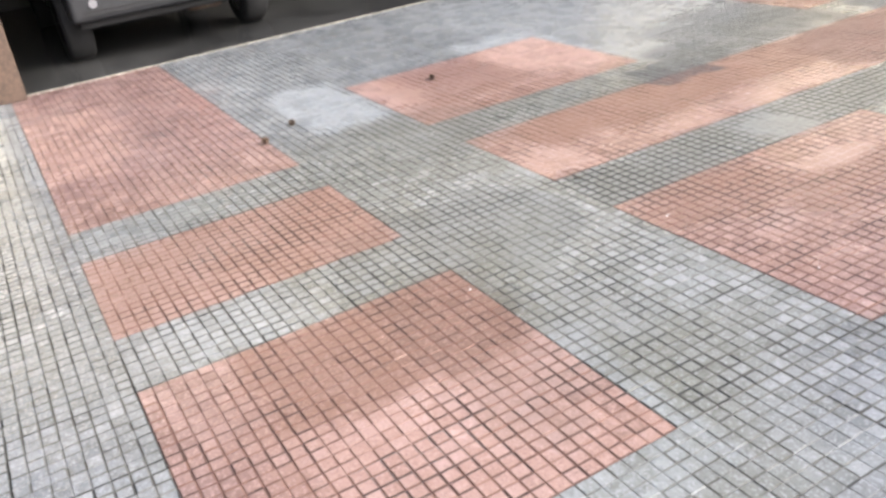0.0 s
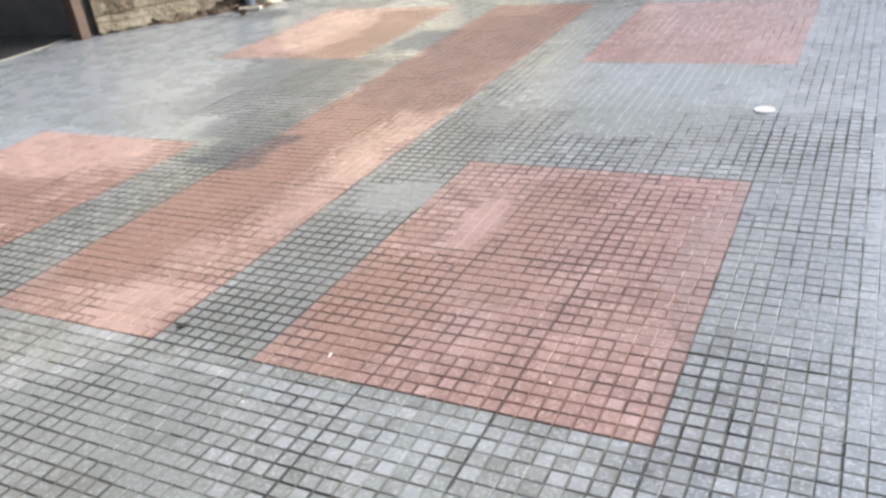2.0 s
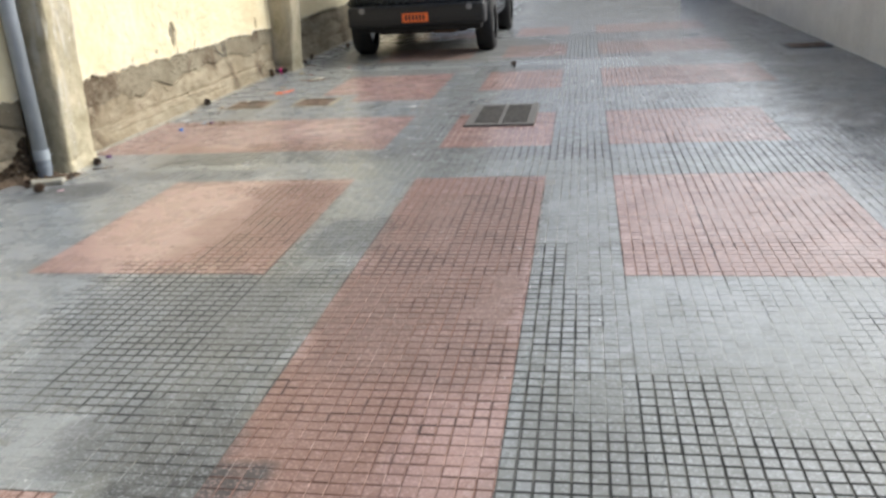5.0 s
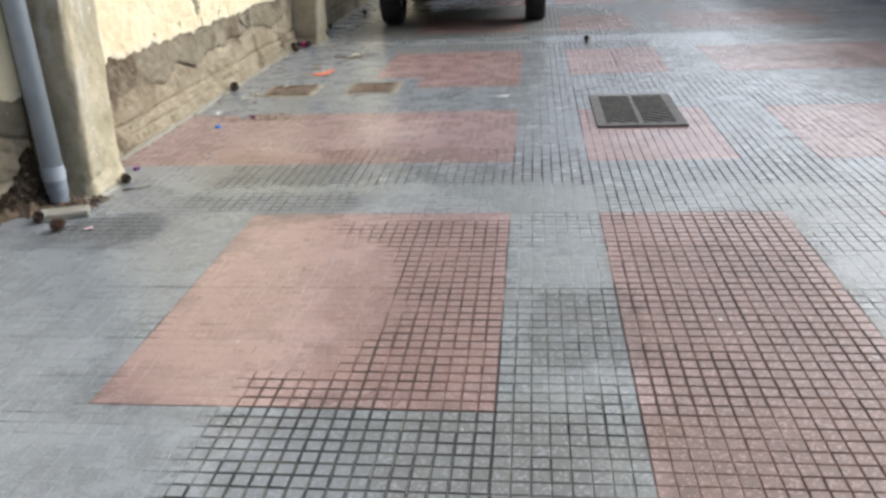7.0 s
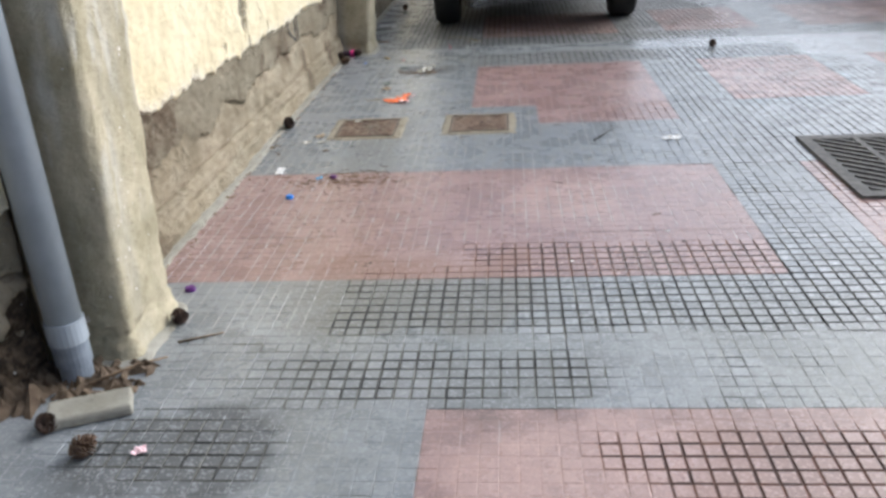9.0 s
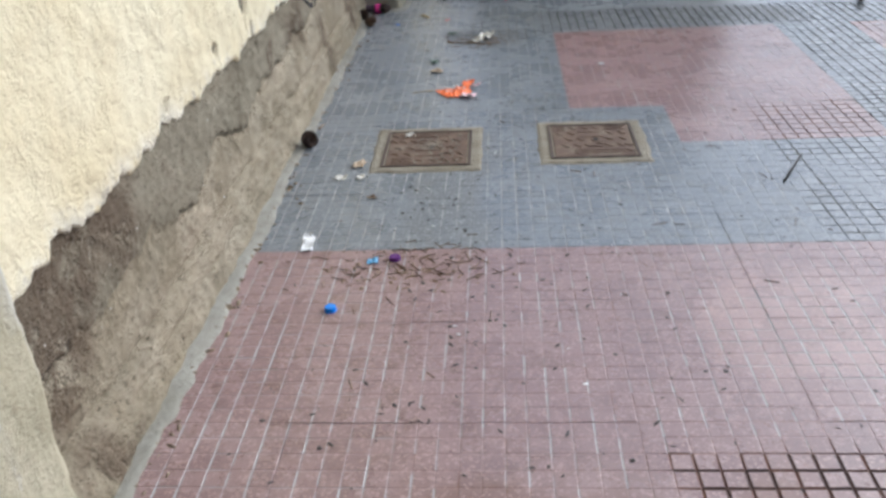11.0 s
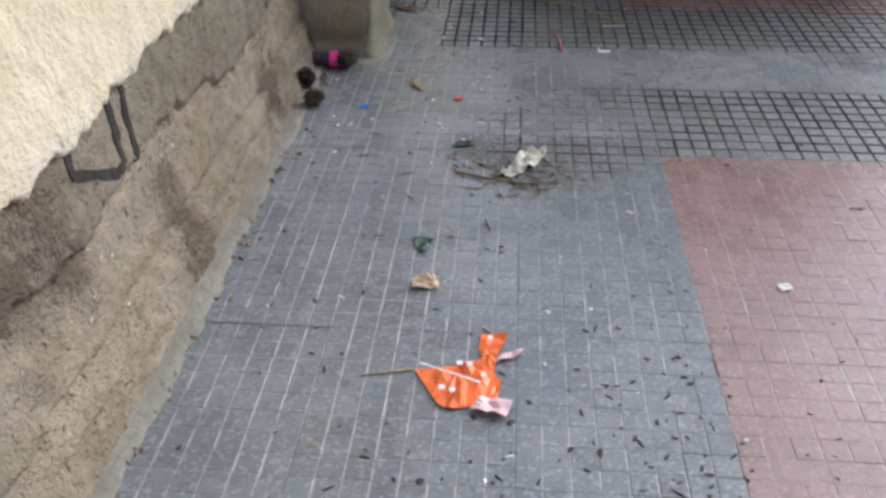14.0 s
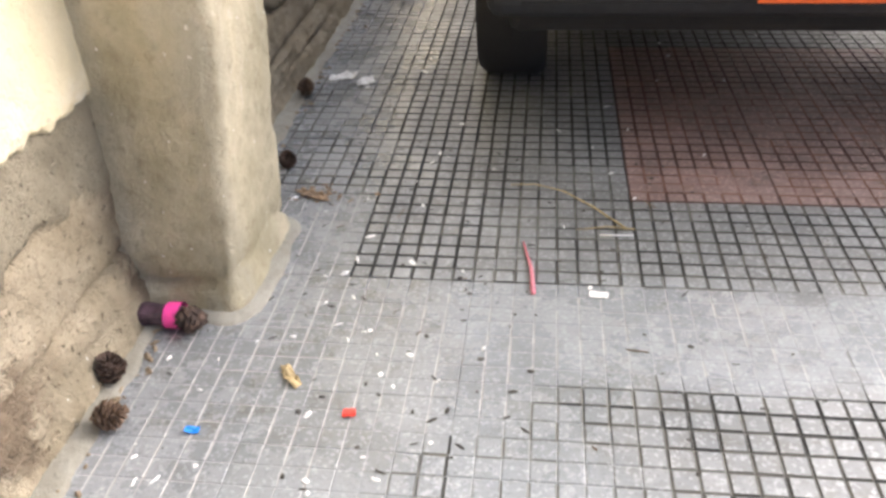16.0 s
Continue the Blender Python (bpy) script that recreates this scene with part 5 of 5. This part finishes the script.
scrap("paper_scrap", "small white flake on red paving", "paper", -1.0, 3.80, [(-0.018, -0.01), (0.012, -0.014), (0.018, 0.01), (-0.01, 0.014)], MAT["white_paper"], 30, 24, 0.006)


def bottle_cap(name, label, x, y, r, h, mat, tilt=0):
    ob = tagged(empty(name, (x, y, 0)), label, "bottle cap")
    bm = cyl(r, r * 0.96, 0, h, 28)
    bmesh.ops.bevel(bm, geom=[e for e in bm.edges if e.calc_face_angle(0) > 0.8], offset=h * 0.15, segments=2, affect="EDGES")
    part("cap", bm, mat, ob, smooth=False)
    part("ring", cyl(r * 1.04, r * 1.04, 0.0, h * 0.18, 28), mat, ob)
    ob.rotation_euler = (radians(tilt), 0, 0.3)


bottle_cap("bottle_cap", "blue plastic bottle cap on red paving", -1.985, 1.665, 0.017, 0.014, MAT["blue_plastic"])
bottle_cap("bottle_cap", "dark purple plastic cap near the buttress", -2.125, 0.735, 0.020, 0.014, MAT["purple_plastic"])
bottle_cap("bottle_cap", "dark purple plastic cap among twigs", -1.832, 1.94, 0.018, 0.012, MAT["purple_plastic"])
scrap("plastic_scrap", "light blue plastic scrap among twigs", "plastic scrap", -1.90, 1.925, [(-0.018, -0.012), (0.016, -0.016), (0.02, 0.012), (-0.012, 0.016)], colour("pale_blue", (0.18, 0.45, 0.72)), 10, 30, 0.01)
scrap("plastic_scrap", "blue plastic scrap near pine cones", "plastic scrap", -2.10, 4.67, [(-0.014, -0.006), (0.014, -0.008), (0.014, 0.008), (-0.012, 0.008)], MAT["blue_plastic"], 10, 31, 0.006)
lid = tagged(link("plastic_disc", cyl(0.048, 0.046, 0.0, 0.008, 36), colour("grey_white_plastic", (0.5, 0.5, 0.5), 0.5)), "round white plastic disc on grey paving", "plastic disc")
lid.location = (2.735, -2.37, 0.0)
wr = tagged(empty("crushed_bottle", (-2.30, 4.99, 0)), "crushed dark purple and pink bottle at the buttress foot", "bottle")
bt = cyl(0.031, 0.024, -0.075, 0.075, 18)
bmesh.ops.subdivide_edges(bt, edges=[e for e in bt.edges if abs(e.verts[0].co.z - e.verts[1].co.z) > 0.1], cuts=7, use_grid_fill=True)
for v in bt.verts:
    v.co += Vector((0.008 * fbm(v.co.x * 60, v.co.z * 45), 0.008 * fbm(v.co.z * 50, v.co.x * 30, 3.0), 0))
bt.transform(Matrix.Translation((0.0, 0.0, 0.027)) @ Matrix.Rotation(radians(90), 4, "Y") @ Matrix.Diagonal((0.85, 1, 1, 1)))
part("body", bt, colour("dull_purple_film", (0.075, 0.045, 0.06), 0.4, 0.5), wr, "dull dark purple crushed body")
bn = cyl(0.0335, 0.0335, 0.028, 0.062, 20, cap=False)
bn.transform(Matrix.Translation((0.0, 0.0, 0.027)) @ Matrix.Rotation(radians(90), 4, "Y") @ Matrix.Diagonal((0.85, 1, 1, 1)))
part("label_band", bn, MAT["hot_pink"], wr, "bright pink band")
nk = cyl(0.022, 0.0335, -0.084, -0.046, 16)
nk.transform(Matrix.Translation((0.0, 0.0, 0.027)) @ Matrix.Rotation(radians(90), 4, "Y") @ Matrix.Diagonal((0.85, 1, 1, 1)))
part("foil_sleeve", nk, colour("lilac_foil", (0.34, 0.27, 0.42), 0.3, 0.6), wr, "shiny lilac foil sleeve")


# black brush strokes on the plinth
def stroke(pts, r):
    bm = bmesh.new()
    for (y0, z0), (y1, z1) in zip(pts, pts[1:]):
        n = 14
        prev = None
        for q in range(n + 1):
            y, z = y0 + (y1 - y0) * q / n, z0 + (z1 - z0) * q / n
            d = Vector((0, y1 - y0, z1 - z0)).normalized()
            s = Vector((0, -d.z, d.y)) * r * (1 + 0.4 * fbm(y * 40, z * 40))
            pa, pb = Vector((0, y, z)) + s, Vector((0, y, z)) - s
            pa.x, pb.x = (-2.365 + plinth_out(p.y, p.z, 0.012, 0.0, True)[0] + 0.0025 for p in (pa, pb))
            a, b = bm.verts.new(pa), bm.verts.new(pb)
            if prev:
                bm.faces.new((prev[0], prev[1], b, a))
            prev = (a, b)
    ext = bmesh.ops.extrude_face_region(bm, geom=bm.faces[:])
    for v in [g for g in ext["geom"] if isinstance(g, bmesh.types.BMVert)]:
        v.co.x -= 0.006
    return bm


MAT["scrawl"] = plain("faded_black_paint", (0.032, 0.027, 0.022), 0.8, vary=0.5, scale=40)
gr = tagged(empty("paint_mark"), "black sprayed paint strokes on the cement plinth", "graffiti")
part("stroke", stroke([(3.425, 0.545), (3.41, 0.475), (3.55, 0.40), (3.585, 0.40), (3.585, 0.565)], 0.0105), MAT["scrawl"], gr)
part("stroke", stroke([(3.64, 0.555), (3.64, 0.355)], 0.009), MAT["scrawl"], gr)


# ---------------------------------------------------------------- rubble, crumbs and specks
def chunks(name, spots, mat, label, cat, flat=0.6, seed=1):
    """Many small irregular lumps in one mesh."""
    rng = random.Random(seed)
    vs, fs = [], []
    for x, y, z, s in spots:
        base = len(vs)
        a0 = rng.uniform(0, 6.3)
        st = rng.uniform(0.45, 2.1)
        for q in range(5):
            a = a0 + q * 1.2566 + rng.uniform(-0.3, 0.3)
            px, py = math.cos(a) * s * st, math.sin(a) * s / st
            vs.append((x + px * math.cos(a0) - py * math.sin(a0), y + px * math.sin(a0) + py * math.cos(a0), z))
        vs.append((x + rng.uniform(-0.3, 0.3) * s, y + rng.uniform(-0.3, 0.3) * s, z + s * flat * rng.uniform(0.6, 1.4)))
        fs += [(base + q, base + (q + 1) % 5, base + 5) for q in range(5)] + [tuple(base + q for q in (4, 3, 2, 1, 0))]
    me = bpy.data.meshes.new(name)
    me.from_pydata(vs, [], fs)
    me.materials.append(mat)
    return tagged(new(name, me), label, cat, kind="stuff")


rng = random.Random(11)
spots = []
for _ in range(170):
    f = rng.random() ** 0.7
    spots.append((-2.33 - 0.5 * (1 - f) + rng.uniform(-0.02, 0.10), 0.2 - 0.72 * (1 - f) + rng.uniform(-0.05, 0.05), 0.0, rng.uniform(0.013, 0.048)))
for _ in range(60):
    spots.append((rng.uniform(-2.33, -2.05), rng.uniform(0.02, 0.24), 0.0, rng.uniform(0.010, 0.034)))
chunks("rubble", spots, concrete("rubble_earth", (0.085, 0.06, 0.04), (0.2, 0.15, 0.10), 20, 0.6), "brown crumbled mortar and earth at the wall foot", "rubble", 0.9)
spots = [(-2.31 + abs(rng.gauss(0, 0.03)), rng.uniform(0.65, 9), 0.001, rng.uniform(0.003, 0.011)) for _ in range(420)]
chunks("wall_crumbs", spots, concrete("crumbs_mortar", (0.16, 0.12, 0.08), (0.34, 0.27, 0.18), 30, 0.4), "crumbled mortar along the wall foot", "rubble", 0.7, 2)


def strewn(n, seed):
    r = random.Random(seed)
    out = []
    for _ in range(n):
        y = r.uniform(0.9, 6.0)
        x = r.choice((r.uniform(-2.25, -0.3), r.gauss(-1.6, 0.35)))
        if x > -2.27:
            out.append((x, y, 0.0005, r.uniform(0.0025, 0.008)))
    return out


line = [(rng.gauss(-1.70, 0.10), rng.uniform(1.2, 3.4), 0.0005, rng.uniform(0.003, 0.009)) for _ in range(110)]
heap = [(rng.gauss(-1.28, 0.12), rng.gauss(3.36, 0.12), 0.0005, rng.uniform(0.0025, 0.007)) for _ in range(55)]
chunks("dry_debris", strewn(620, 3) + line + heap, MAT["dark_leaf"], "dark dry plant crumbs strewn on the paving", "debris", 0.2, 3)
sp = strewn(70, 5) + [(rng.uniform(-2.2, -1.7), rng.uniform(4.3, 5.1), 0.0005, rng.uniform(0.003, 0.008)) for _ in range(16)] + [(rng.uniform(-1, 3), rng.uniform(-6, 0), 0.0005, rng.uniform(0.003, 0.007)) for _ in range(30)]
sp += [(rng.uniform(-2.25, -1.6), rng.uniform(4.5, 6.8), 0.0005, rng.uniform(0.004, 0.012)) for _ in range(26)] + [(rng.uniform(-1.5, 0.3), rng.uniform(5.1, 7.0), 0.0005, rng.uniform(0.004, 0.010)) for _ in range(14)]
chunks("white_flecks", sp, MAT["white_paper"], "small white paper and paint flecks on the paving", "litter", 0.35, 4)
grit = [(rng.gauss(-1.74, 0.07), rng.uniform(2.64, 2.94), 0.0075, rng.uniform(0.002, 0.007)) for _ in range(130)]
chunks("cover_grit", grit, concrete("pale_grit", (0.16, 0.15, 0.11), (0.34, 0.33, 0.28), 40, 0.4), "pale grit and dust lying on a rusty cover", "grit", 0.4, 9)
nest = [(rng.gauss(-2.08, 0.06), rng.gauss(5.6, 0.03), 0.0005, rng.uniform(0.004, 0.012)) for _ in range(30)] + [(rng.gauss(-1.62, 0.09), rng.gauss(4.31, 0.07), 0.0005, rng.uniform(0.003, 0.009)) for _ in range(36)] + [(rng.gauss(-1.78, 0.12), rng.gauss(1.87, 0.05), 0.0005, rng.uniform(0.003, 0.009)) for _ in range(60)]
chunks("plant_debris", nest, MAT["tan_leaf"], "brown dry plant scraps round the litter", "debris", 0.4, 6)
# thin dry needles and stalk bits
vs, fs = [], []
r = random.Random(21)
for _ in range(240):
    x, y = r.choice(((r.uniform(-2.2, -0.3), r.uniform(1.2, 5.8)), (r.gauss(-1.78, 0.13), r.gauss(1.89, 0.05)), (r.gauss(-1.75, 0.16), r.gauss(1.92, 0.07)), (r.gauss(-1.6, 0.08), r.gauss(4.27, 0.05))))
    a, l, w = r.uniform(0, 3.14), r.uniform(0.006, 0.028), r.uniform(0.0008, 0.0019)
    d, s = Vector((math.cos(a), math.sin(a), 0)) * l, Vector((-math.sin(a), math.cos(a), 0)) * w
    c = Vector((max(x, -2.25), y, 0.0012))
    b = len(vs)
    vs += [c - d - s, c - d + s, c + d + s, c + d - s, c - d + Vector((0, 0, 0.002)), c + d + Vector((0, 0, 0.002))]
    fs += [(b, b + 1, b + 4), (b + 2, b + 3, b + 5), (b + 1, b + 2, b + 5, b + 4), (b + 3, b, b + 4, b + 5)]
me = bpy.data.meshes.new("needles")
me.from_pydata(vs, [], fs)
me.materials.append(MAT["tan_leaf"])
tagged(new("dry_needles", me), "thin brown pine needles strewn on the paving", "needles", kind="stuff")

bk = box(-0.115, 0.115, -0.055, 0.055, 0.0, 0.035, 0.010, 2)
for v in bk.verts:
    v.co += Vector((0.006, 0.006, 0.004)) * fbm(v.co.x * 25, v.co.y * 25, v.co.z * 25, 3)
    v.co.z = max(0.0, v.co.z)
bk = tagged(link("broken_brick", bk, MAT["mortar"]), "broken block caked in pale mortar by the drainpipe", "brick")
bk.matrix_basis = pose(-2.14, -0.02, 0.0, 0, 0, 22)

build_paving()
